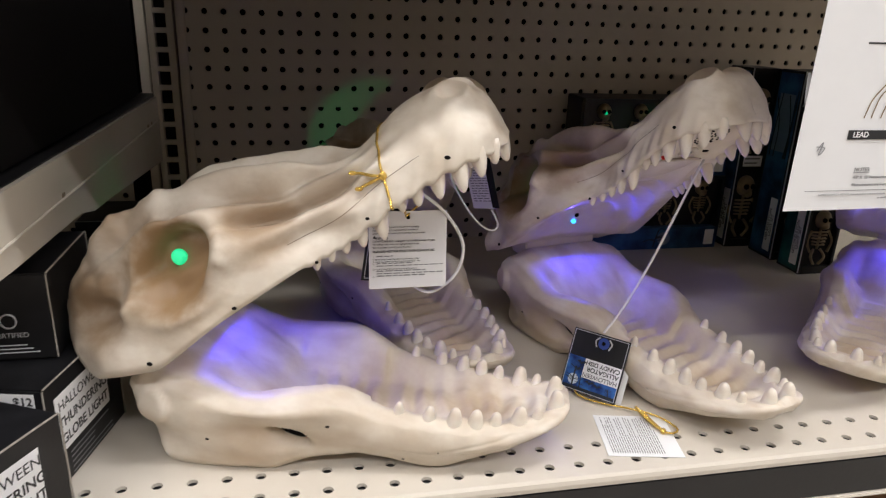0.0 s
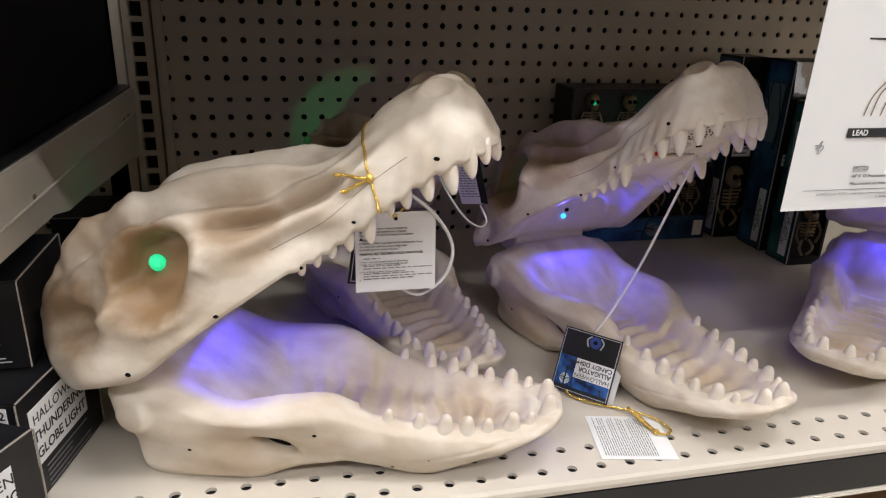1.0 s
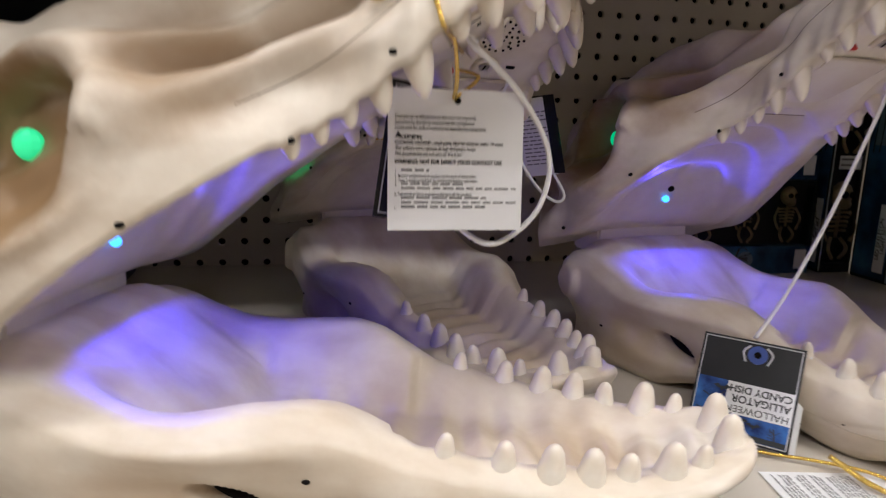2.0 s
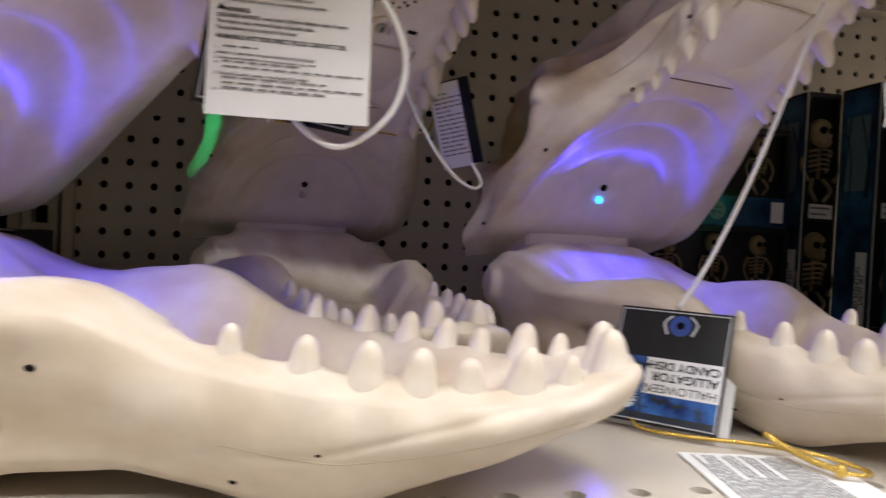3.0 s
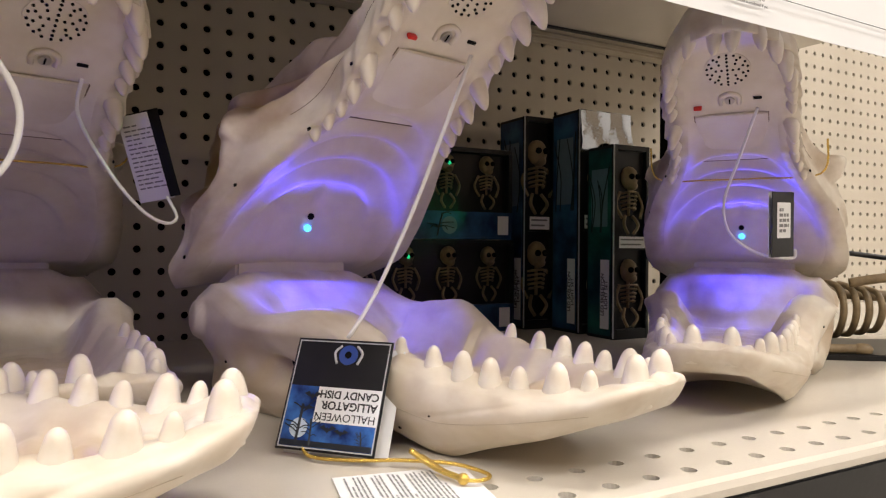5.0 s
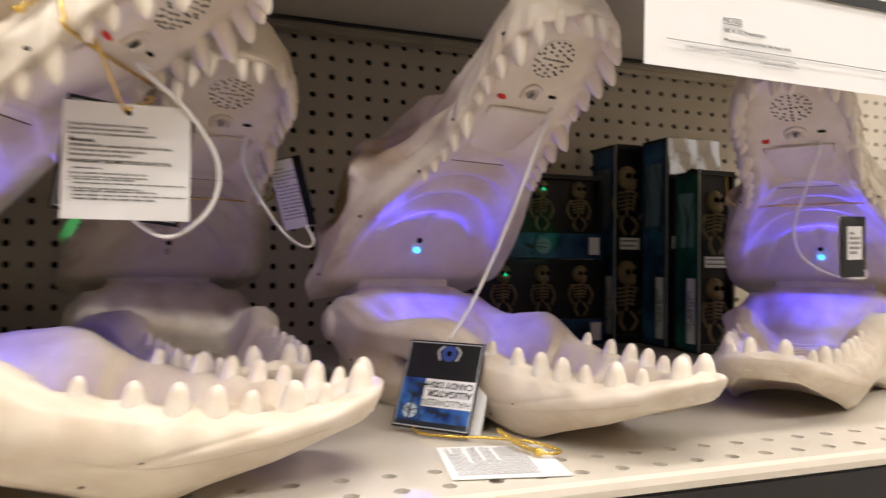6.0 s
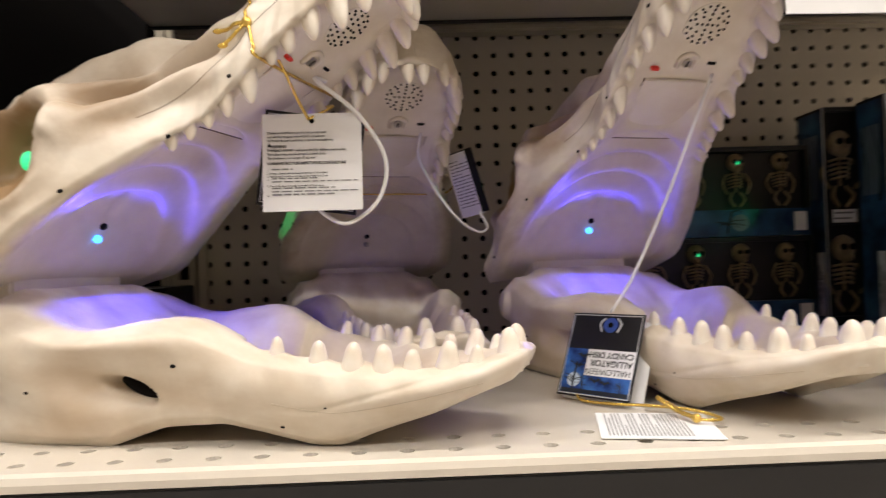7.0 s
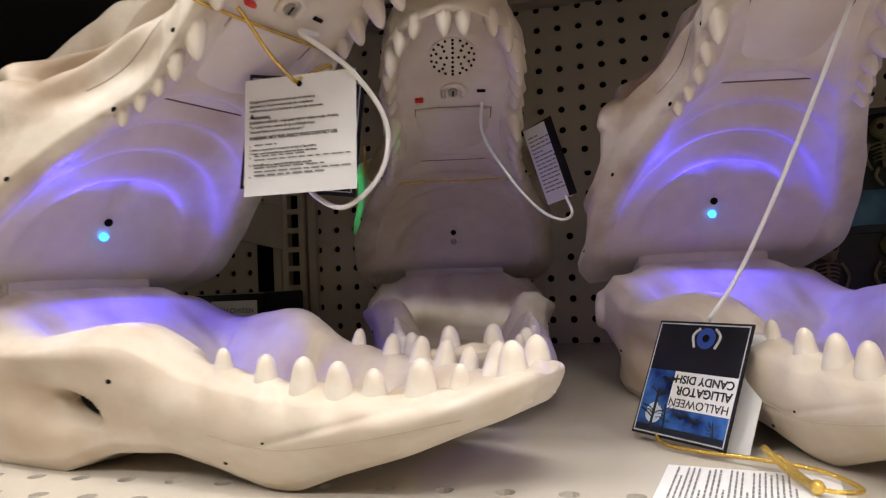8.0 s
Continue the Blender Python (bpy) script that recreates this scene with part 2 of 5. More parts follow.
def text_mesh(words, size, mat, parent, m, name="lettering", bold=0.0, align="CENTER", spacing=1.0):
    cu = bpy.data.curves.new(name, "FONT")
    cu.body, cu.size, cu.align_x, cu.align_y, cu.extrude, cu.offset = words, size, align, "CENTER", 0.00008, bold
    cu.space_line = spacing
    tmp = bpy.data.objects.new("tmp_text", cu)
    scene.collection.objects.link(tmp)
    me = bpy.data.meshes.new_from_object(tmp.evaluated_get(bpy.context.evaluated_depsgraph_get()))
    bpy.data.objects.remove(tmp)
    bpy.data.curves.remove(cu)
    me.materials.clear()
    me.materials.append(mat)
    ob = new(name, me)
    ob.parent = parent
    ob.matrix_basis = m
    return ob


def loft(rings, close=True, caps=True):
    bm = bmesh.new()
    rows = [[bm.verts.new(p) for p in r] for r in rings]
    n = len(rows[0])
    for a, b in zip(rows, rows[1:]):
        for k in range(n if close else n - 1):
            bm.faces.new((a[k], b[k], b[(k + 1) % n], a[(k + 1) % n]))
    if caps:
        bm.faces.new(rows[0])
        bm.faces.new(rows[-1][::-1])
    bmesh.ops.recalc_face_normals(bm, faces=bm.faces)
    return bm


def holed_sheet(nx, ny, pitch, r, to_world, sides=10, depth=0.004):
    """A sheet of square cells, each with a punched round hole; to_world maps (u, v, d), d into the sheet."""
    verts, faces, index = [], [], {}

    def vert(u, v, d):
        key = (round(u * 1e5), round(v * 1e5), round(d * 1e5))
        if key not in index:
            index[key] = len(verts)
            verts.append(to_world(u, v, d))
        return index[key]
    rim = [(math.cos(2 * math.pi * (k + 0.5) / 12), math.sin(2 * math.pi * (k + 0.5) / 12)) for k in range(12)]
    edge = []
    for c, s in rim:
        q = max(abs(c), abs(s))
        edge.append((c / q, s / q))
    for i in range(nx):
        for j in range(ny):
            cu, cv = (i + 0.5) * pitch, (j + 0.5) * pitch
            ring = [vert(cu + r * c, cv + r * s, 0) for c, s in rim]
            deep = [vert(cu + r * c, cv + r * s, depth) for c, s in rim]
            out = [vert(cu + pitch / 2 * a, cv + pitch / 2 * b, 0) for a, b in edge]
            corner = {1: (1, 1), 4: (-1, 1), 7: (-1, -1), 10: (1, -1)}
            for k in range(12):
                n = (k + 1) % 12
                if k in corner:
                    a, b = corner[k]
                    faces.append((ring[k], out[k], vert(cu + pitch / 2 * a, cv + pitch / 2 * b, 0), out[n], ring[n]))
                else:
                    faces.append((ring[k], out[k], out[n], ring[n]))
                faces.append((ring[n], deep[n], deep[k], ring[k]))
    return verts, faces


def mesh_of(name, verts, faces, mat):
    me = bpy.data.meshes.new(name)
    me.from_pydata([tuple(v) for v in verts], [], faces)
    me.materials.append(mat)
    me.update()
    return me


# ---- setting: store shell ----
structure("floor", box(-4, 4, -3.2, 1.3, FLOOR_Z - 0.1, FLOOR_Z), FLOORM, "worn beige vinyl store floor under the shelves", "floor")
structure("ceiling", box(-4, 4, -3.2, 1.3, CEIL_Z, CEIL_Z + 0.1), CEILING, "white tiled store ceiling above the aisle", "ceiling")
# near-black backing puts the shade into the pegboard holes
structure("wall_back", box(-4, 4, BOARD_Y + 0.06, BOARD_Y + 0.12, FLOOR_Z, CEIL_Z), DARK, "back of the shelving run, near-black to paint the shade in the holes", "wall")
structure("wall_left", box(-4.1, -4, -3.2, 1.3, FLOOR_Z, CEIL_Z), CEILING, "plain pale wall at the aisle's end", "wall")
structure("wall_right", box(4, 4.1, -3.2, 1.3, FLOOR_Z, CEIL_Z), CEILING, "plain pale wall at the aisle's other end", "wall")
# unseen slab, added to close the room and bounce light under the shelf
structure("wall_aisle", box(-4, 4, -3.3, -3.2, FLOOR_Z, CEIL_Z), AISLE, "unseen brown far side of the aisle, added to bounce light", "wall")


def ceiling_lamp(x, y):
    lamp = thing("ceiling_light", "white fluorescent strip light on the store ceiling", "ceiling light", pose(x, y, CEIL_Z), "strip lights over the aisle")
    part("housing", box(-0.62, 0.62, -0.09, 0.09, -0.05, -0.001, 0.01), CEILING, lamp)
    part("diffuser", box(-0.6, 0.6, -0.07, 0.07, -0.062, -0.051, 0.003), TUBE, lamp, "glowing white diffuser")
    data = bpy.data.lights.new("strip", "AREA")
    data.shape, data.size, data.size_y, data.energy, data.color = "RECTANGLE", 1.2, 0.14, TUBE_POWER * (1.02 if y > -1 else 1.22), (1.0, 0.945, 0.90)
    light = new("strip_light", data)
    light.parent = lamp
    light.matrix_basis = pose(0, 0, -0.07)


for lx in (-1.6, 0.3, 2.2):
    for ly in (-1.6, -0.12):
        ceiling_lamp(lx, ly)

# ---- setting: pegboard wall, uprights, shelves ----
PITCH = 0.0254
PEG_X0 = -0.368



def board_sheet(name, x0, columns, z0, rows, label):
    v, f = holed_sheet(columns, rows, PITCH, 0.0042, lambda a, b, d: (x0 + a, BOARD_Y + d, z0 + b))
    ob = new(name, mesh_of(name, v, f, BOARD))
    return tagged(ob, label, "pegboard", "", "structure")


top_z = 0.235 - PITCH / 2
low_z = 0.206 - PITCH / 2 - 8 * PITCH
COLS = 46
board_sheet("pegboard_upper", PEG_X0 - PITCH / 2, COLS, top_z, 22, "beige perforated pegboard panel behind the shelf")
board_sheet("pegboard_lower", PEG_X0 - PITCH / 2 + 0.002, COLS, low_z, 9, "beige perforated pegboard panel above the shelf deck")
board_sheet("pegboard_left_upper", -0.46 - 20 * PITCH, 20, top_z, 22, "beige perforated pegboard of the neighbouring bay")
board_sheet("pegboard_left_lower", -0.46 - 20 * PITCH + 0.002, 20, low_z, 9, "beige perforated pegboard low in the neighbouring bay")
board_sheet("pegboard_right_upper", 0.88, 50, top_z, 22, "well lit beige pegboard of the next bay")
board_sheet("pegboard_right_lower", 0.882, 50, low_z, 9, "well lit beige pegboard low in the next bay")
seam_gap = (low_z + 9 * PITCH, top_z)
for sx0, sx1 in ((PEG_X0 - PITCH / 2 + 0.004, PEG_X0 - PITCH / 2 + COLS * PITCH - 0.004), (-0.46 - 20 * PITCH, -0.46), (0.88, 0.88 + 50 * PITCH)):
    structure("trim", box(sx0, sx1, BOARD_Y - 0.0008, BOARD_Y + 0.004, seam_gap[0] - 0.0105, seam_gap[1] + 0.006, 0.0006), BOARD, "flat beige joining strip between pegboard panels", "trim")
structure("trim_low", box(-0.97, 2.15, BOARD_Y - 0.001, BOARD_Y + 0.01, -0.03, low_z + 0.004), BOARD, "plain beige strip below the pegboard", "trim")


def upright(x):
    up = thing("upright", "beige slotted steel upright between pegboard bays", "upright", pose(x, BOARD_Y - 0.006, 0), "shelf uprights", "structure")
    # two cheeks and rungs leave open slots
    for cx in (-0.0125, 0.0125):
        part("cheek", box(cx - 0.0045, cx + 0.0045, -0.002, 0.02, -0.03, 0.8, 0.0008), STEEL, up)
    rung = to_mesh("rung", box(-0.0085, 0.0085, -0.0015, 0.004, -0.0035, 0.0035, 0.0005), STEEL)
    for k in range(32):
        shared("rung", rung, up, pose(0, 0, -0.02 + k * PITCH))
    # slot depth is coloured near-black in place of its shade
    part("channel", box(-0.0085, 0.0085, 0.012, 0.02, -0.03, 0.8), DARK, up, "near-black strip painting the shade inside the slots")
    for cx in (-0.026, 0.026):
        part("flange", box(cx - 0.006, cx + 0.006, 0.001, 0.012, -0.03, 0.8, 0.001), BOARD, up)
    return up


upright(LEFT_X)
upright(RIGHT_X + 0.025)


def shelf_deck(name, x0, x1, label):
    """Enamelled steel pan; two rows of punched holes run along its front."""
    deck = thing(name, label, "shelf", None, "", "structure")
    y_rows = 0.4235 - PITCH / 2
    x0, left_x = -0.3729 + PITCH * math.ceil((x0 + 0.3729) / PITCH), x0
    columns = int((x1 - x0) / PITCH)
    v, f = holed_sheet(columns, 2, PITCH, 0.0042, lambda a, b, d: (x0 + a, y_rows + b * 0.965, -d), depth=0.003)
    xe = x0 + columns * PITCH
    ya, yb = y_rows, y_rows + 2 * PITCH * 0.965
    ob = new("pan", mesh_of("pan", v, f, SHELF))
    ob.parent = deck
    flip = bmesh.new()
    flip.from_mesh(ob.data)
    bmesh.ops.recalc_face_normals(flip, faces=flip.faces)
    flip.to_mesh(ob.data)
    flip.free()
    part("pan", box(left_x, x1, yb, BOARD_Y - 0.002, -0.03, 0.0), SHELF, deck)
    # rolled front lip
    lip = bmesh.new()
    prof = [(ya, 0.0), (DECK_FRONT + 0.004, 0.0), (DECK_FRONT + 0.001, -0.0015), (DECK_FRONT, -0.005), (DECK_FRONT + 0.0005, -0.009),
            (DECK_FRONT + 0.006, -0.0095), (DECK_FRONT + 0.006, -0.05), (ya, -0.05)]
    ends = [[lip.verts.new((x, y, z)) for y, z in prof] for x in (left_x, x1)]
    for k in range(len(prof)):
        n = (k + 1) % len(prof)
        lip.faces.new((ends[0][k], ends[0][n], ends[1][n], ends[1][k]))
    lip.faces.new(ends[0])
    lip.faces.new(ends[1][::-1])
    bmesh.ops.recalc_face_normals(lip, faces=lip.faces)
    part("front_lip", lip, SHELF, deck)
    x0 = left_x
    part("pan_end", box(x0, -0.3729 + PITCH * math.ceil((x0 + 0.3729) / PITCH), ya, yb, -0.03, 0.0), SHELF, deck)
    if xe < x1:
        part("pan_end", box(xe, x1, ya, yb, -0.03, 0.0), SHELF, deck)
    # black backing close under the punched holes paints their shaded depth
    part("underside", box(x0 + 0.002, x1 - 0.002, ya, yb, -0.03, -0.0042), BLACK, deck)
    strip = part("price_strip", box(x0, x1, DECK_FRONT + 0.001, DECK_FRONT + 0.0055, -0.047, -0.0100, 0.001), BLACK, deck, "black plastic price channel")
    part("lower_edge", box(x0, x1, DECK_FRONT - 0.002, DECK_FRONT + 0.0055, -0.0505, -0.0474, 0.001), SHELF, strip, "pale lower edge of the channel")
    return deck


shelf_deck("shelf_main", -0.408, RIGHT_X + 0.02, "cream enamelled steel shelf with punched front holes")
shelf_deck("shelf_left", -1.3, -0.4095, "cream enamelled steel shelf of the neighbouring bay")
shelf_deck("shelf_right", RIGHT_X + 0.022, 2.2, "cream enamelled steel shelf of the next bay")

lower = thing("shelf_below", "dark lower shelf with brown goods under the deck", "shelf", None, "", "structure")
part("pan", box(-1.3, 2.2, DECK_FRONT + 0.02, BOARD_Y, -0.46, -0.43), SHELF, lower)
part("back", box(-1.3, 2.2, BOARD_Y, BOARD_Y + 0.01, -0.95, -0.04), BOARD, lower)
for k, (gx, gw) in enumerate(((0.15, 0.16), (0.34, 0.2), (0.57, 0.17))):
    crate = thing("carton", "brown cardboard carton on the lower shelf", "carton", pose(gx, DECK_FRONT + 0.03, -0.43), "cartons on the lower shelf")
    part("body", box(0, gw, 0, 0.3, 0.0, 0.24 - 0.03 * k, 0.003), BROWN, crate)
    part("flap", box(0.01, gw - 0.01, -0.001, 0.15, 0.2405 - 0.03 * k, 0.243 - 0.03 * k), BROWN, crate)

# upper shelf: pan, rear rail and end plates
UP_Z = 0.392
top = thing("shelf_upper", "cream steel shelf overhead with shaded underside", "shelf", None, "", "structure")
part("pan", box(-0.388, RIGHT_X + 0.01, 0.42, 0.89, UP_Z, UP_Z + 0.004), SHELF, top)
part("front_lip", box(-0.388, RIGHT_X + 0.01, 0.414, 0.4195, UP_Z - 0.002, UP_Z + 0.045, 0.002), SHELF, top)
# thin black strip draws the shadow line where the pan ends
part("rear_gap_strip", box(-0.388, RIGHT_X + 0.01, 0.885, 0.89, UP_Z - 0.004, UP_Z - 0.0003, 0.001), BLACK, top, "black strip in place of the shadow gap")
part("rear_rail", box(-0.388, RIGHT_X + 0.01, 0.8905, BOARD_Y - 0.001, UP_Z + 0.022, UP_Z + 0.03), STEEL, top)
part("rear_bar", box(-0.388, RIGHT_X + 0.01, 0.965, 0.985, UP_Z + 0.012, UP_Z + 0.0215, 0.003), STEEL, top)
part("cover", box(-0.388, RIGHT_X + 0.01, 0.42, BOARD_Y - 0.001, UP_Z + 0.031, UP_Z + 0.036), SHELF, top)

# neighbouring bay: bracketed shelf with a dark carton; its shade is put into black colours
left = thing("shelf_bracket", "cream steel shelf bracket of the neighbouring bay", "bracket", pose(-0.414, 0, 0))
bb = bmesh.new()
prof = [(1.008, 0.133), (1.008, 0.222), (0.44, 0.226), (0.40, 0.222), (0.40, 0.176), (0.47, 0.172), (0.62, 0.167), (0.66, 0.158), (0.72, 0.155)]
ends = [[bb.verts.new((x, y, z)) for y, z in prof] for x in (-0.002, 0.002)]
for k in range(len(prof)):
    n = (k + 1) % len(prof)
    bb.faces.new((ends[0][k], ends[0][n], ends[1][n], ends[1][k]))
bb.faces.new(ends[0])
bb.faces.new(ends[1][::-1])
bmesh.ops.recalc_face_normals(bb, faces=bb.faces)
part("web", bb, SHELF, left)
for ky in (0.58, 0.93, 0.955):
    part("rivet", box(0.002, 0.0026, ky - 0.003, ky + 0.003, 0.19, 0.196), SEAM, left)
part("fold", box(0.002, 0.0045, 0.41, 1.0, 0.1905, 0.1925, 0.0005), SHELF, left)
# black instead of cream to carry the bay's shade
structure("shelf_left_upper", box(-1.3, -0.4165, 0.40, BOARD_Y - 0.002, 0.2, 0.226), BLACK, "neighbouring bay shelf, coloured black for the shade there", "shelf")
# unseen shelf, added overhead to keep light off the bay
structure("shelf_left_blocker", box(-1.3, -0.4165, 0.40, BOARD_Y - 0.002, 0.66, 0.69), BLACK, "unseen black shelf added to shade the neighbouring bay", "shelf")
# carton fills the unlit bay; its near-black colour carries the darkness
dark_box = thing("carton", "large plain carton coloured near-black for the unlit neighbouring bay", "carton", pose(-0.86, 0.7, 0.227))
part("body", box(-0.42, 0.432, -0.28, 0.28, 0, 0.42, 0.003), DARK, dark_box)
part("flap", box(-0.41, 0.42, -0.27, 0.0, 0.4205, 0.423), CARD_BLACK, dark_box)


# ---- alligator skull candy dish ----
# local frame: x to the snout, z up from the deck, the mouth lamp above x = 0
UP_TOP = [(-0.124, 0.118), (-0.116, 0.146), (-0.10, 0.163), (-0.074, 0.183), (-0.034, 0.203), (0.007, 0.216), (0.047, 0.225), (0.09, 0.237),
          (0.107, 0.244), (0.128, 0.266), (0.144, 0.287), (0.164, 0.301), (0.187, 0.309), (0.206, 0.304), (0.219, 0.291), (0.228, 0.272)]
UP_RIM = [(-0.124, 0.108), (-0.105, 0.092), (-0.085, 0.078), (-0.065, 0.076), (-0.045, 0.086), (-0.017, 0.094), (-0.005, 0.097), (0.018, 0.118), (0.046, 0.143), (0.095, 0.178),
          (0.118, 0.192), (0.138, 0.211), (0.154, 0.224), (0.173, 0.242), (0.195, 0.259), (0.219, 0.268), (0.228, 0.269)]
UP_WIDE = [(-0.124, 0.034), (-0.116, 0.050), (-0.10, 0.064), (-0.07, 0.077), (-0.03, 0.088), (0.005, 0.093), (0.03, 0.089), (0.06, 0.077), (0.09, 0.062), (0.115, 0.054),
           (0.14, 0.051), (0.165, 0.051), (0.185, 0.049), (0.205, 0.042), (0.219, 0.030), (0.228, 0.012)]
UP_PALATE = [(-0.124, 0.108), (-0.06, 0.080), (-0.03, 0.092), (-0.020, 0.096), (-0.013, 0.100), (-0.008, 0.110), (-0.002, 0.125), (0.004, 0.134), (0.03, 0.157), (0.06, 0.176), (0.09, 0.192), (0.12, 0.207), (0.16, 0.233), (0.2, 0.263), (0.228, 0.270)]
LOW_RIM = [(-0.046, 0.070), (-0.03, 0.080), (-0.012, 0.083), (0.004, 0.080), (0.02, 0.073), (0.04, 0.067), (0.06, 0.066), (0.085, 0.070), (0.105, 0.0725), (0.12, 0.070), (0.135, 0.062), (0.15, 0.0545), (0.166, 0.0515),
           (0.19, 0.0475), (0.215, 0.044), (0.24, 0.0425), (0.26, 0.043), (0.275, 0.046), (0.298, 0.052)]
LOW_BOTTOM = [(-0.046, 0.060), (-0.036, 0.034), (-0.022, 0.0), (0.066, 0.0), (0.082, 0.006), (0.098, 0.011), (0.13, 0.012), (0.161, 0.005), (0.18, 0.001), (0.192, 0.0), (0.2, 0.001), (0.221, 0.009), (0.25, 0.018),
              (0.272, 0.027), (0.288, 0.033), (0.298, 0.040)]
LOW_WIDE = [(-0.046, 0.062), (-0.036, 0.074), (-0.01, 0.080), (0.03, 0.080), (0.07, 0.077), (0.10, 0.072), (0.13, 0.063), (0.16, 0.0585), (0.20, 0.0552), (0.222, 0.0522), (0.245, 0.0472), (0.262, 0.0412),
            (0.275, 0.0362), (0.284, 0.031), (0.291, 0.0265), (0.298, 0.021)]
LOW_FLOOR = [(-0.046, 0.078), (-0.03, 0.087), (-0.012, 0.0905), (0.0, 0.087), (0.02, 0.074), (0.04, 0.060), (0.054, 0.0505), (0.060, 0.044), (0.068, 0.037), (0.10, 0.034), (0.15, 0.033), (0.2, 0.032), (0.25, 0.034), (0.275, 0.041), (0.294, 0.051)]


def smooth01(t):
    t = min(max(t, 0.0), 1.0)
    return t * t * (3 - 2 * t)


def skull_wobble(p, scale=22.0, amount=0.0016):
    return noise.noise(p * scale) * amount + noise.noise(p * scale * 2.7) * amount * 0.4


UP_TEETH = ((0.098, 0), (0.108, 0), (0.118, 0), (0.129, 1), (0.142, 2), (0.157, 0), (0.167, 1), (0.180, 2), (0.194, 3), (0.207, 2), (0.217, 1))


def upper_jaw_mesh():
    rings, stations = [], 190
    for i in range(stations + 1):
        t = i / stations
        x = -0.124 + 0.352 * (t + 0.035 * math.sin(2 * math.pi * t) * -0.5)
        top, rim, wide, pal = soft_at(UP_TOP, x), soft_at(UP_RIM, x), soft_at(UP_WIDE, x, 0.004), soft_at(UP_PALATE, x)
        top = max(top, rim + 0.006)
        ring = []
        snout = smooth01((x - 0.06) / 0.05)
        for k in range(81):
            a = math.pi * k / 80
            u = min(k, 80 - k) / 40
            c, s = math.cos(a), math.sin(a)
            pw = 0.64 + 0.26 * snout
            y = wide * math.copysign(abs(c) ** pw, c)
            h = abs(s) ** 0.86
            z = rim + (top - rim) * h
            # cheeks lean in towards the skull roof
            y *= 1 - 0.15 * h * (1 - snout) * smooth01((x + 0.12) / 0.05) - 0.20 * h * snout
            p = Vector((x, y, z))
            side = 1 if y >= 0 else -1
            low = 1 - h
            # eye socket with a raised brow
            r = (abs((x + 0.001) / 0.0290) ** 2.3 + abs((z - 0.168 - (x + 0.001) * 0.28) / 0.0235) ** 2.3) ** (1 / 2.3)
            if abs(c) > 0.15:
                p.y -= side * 0.021 * smooth01((1.18 - r) / (0.42 if x > -0.001 else 0.42 + 14 * (-0.001 - x)))
                p.y += side * 0.0065 * bell((r - 1.38) / 0.26) * (1.35 if z > 0.174 else 0.7) * (0.3 + 0.7 * smooth01((x + 0.035) / 0.035))
                p.z += 0.004 * bell((r - 1.35) / 0.3) * (1 if z > 0.166 else -0.4)
                # hollow behind the socket, and the arch in front of it
                r2 = math.hypot((x + 0.066) / 0.024, (z - 0.122 - (x + 0.066) * 0.25) / 0.012)
                p.y -= side * 0.019 * bell(r2)
                r3 = math.hypot((x + 0.036) / 0.010, (z - 0.138) / 0.014)
                p.y += side * 0.009 * bell(r3)
                r5 = math.hypot((x + 0.05) / 0.03, (z - 0.094) / 0.014)
                p.y += side * 0.008 * bell(r5)
                r6 = math.hypot((x + 0.085) / 0.014, (z - 0.165) / 0.016)
                p.y += side * 0.006 * bell(r6)
                r4 = math.hypot((x - 0.07) / 0.035, (z - 0.203) / 0.014)
                p.y -= side * 0.007 * bell(r4)
            # ridges along the roof and the narrow bridge of the snout
            if h > 0.5:
                ridge = bell((abs(y) - 0.030) / 0.009) * smooth01((0.13 - x) / 0.05) * smooth01((x + 0.11) / 0.04)
                p.z += 0.010 * ridge * (h - 0.5) * 2
                p.z -= 0.010 * bell(y / 0.013) * bell((x - 0.03) / 0.06)
                p.z -= 0.006 * bell((x + 0.055) / 0.018) * bell((abs(y) - 0.035) / 0.015)
                # nostrils
                rn = math.hypot((x - 0.184) / 0.011, (abs(y) - 0.020) / 0.008)
                p.z += 0.0042 * bell((rn - 1.1) / 0.45) - 0.006 * bell(rn / 0.6)
            # the valley from the socket to the snout, with a crest above it
            run = smooth01((x - 0.025) / 0.03) * smooth01((0.150 - x) / 0.03)
            line = 0.192 + (x - 0.03) * 0.42
            p += Vector((0, -side * 0.0055, -0.002)) * bell((z - line) / 0.0065) * run
            p += Vector((0, side * 0.0040, 0.002)) * bell((z - line - 0.013) / 0.006) * run
            p += Vector((0, side * 0.0035, 0.000)) * bell((z - line + 0.014) / 0.006) * run
            # crests and grooves that run along the roof from the brow to the snout
            roof = Vector((0, side * abs(c), s))
            shift = u - 0.03 * math.sin(x * 38 + 1) - 0.05 * noise.noise(Vector((x * 14, side * 3, 1)))
            length = smooth01((x - 0.012) / 0.03) * smooth01((0.158 - x) / 0.05)
            back = smooth01((x + 0.10) / 0.03) * smooth01((0.135 - x) / 0.05)
            p += roof * (0.0050 * bell((shift - 0.33) / 0.055) - 0.0075 * bell((shift - 0.45) / 0.05) + 0.0048 * bell((shift - 0.56) / 0.05)) * length
            p += roof * (0.0062 * bell((shift - 0.80) / 0.06) - 0.0052 * bell((shift - 0.68) / 0.045) - 0.0040 * bell((shift - 0.92) / 0.05)) * back
            # long drawn ridges and dents in the moulded bone
            drawn = smooth01((h - 0.12) / 0.3) * smooth01((0.135 - x) / 0.05)
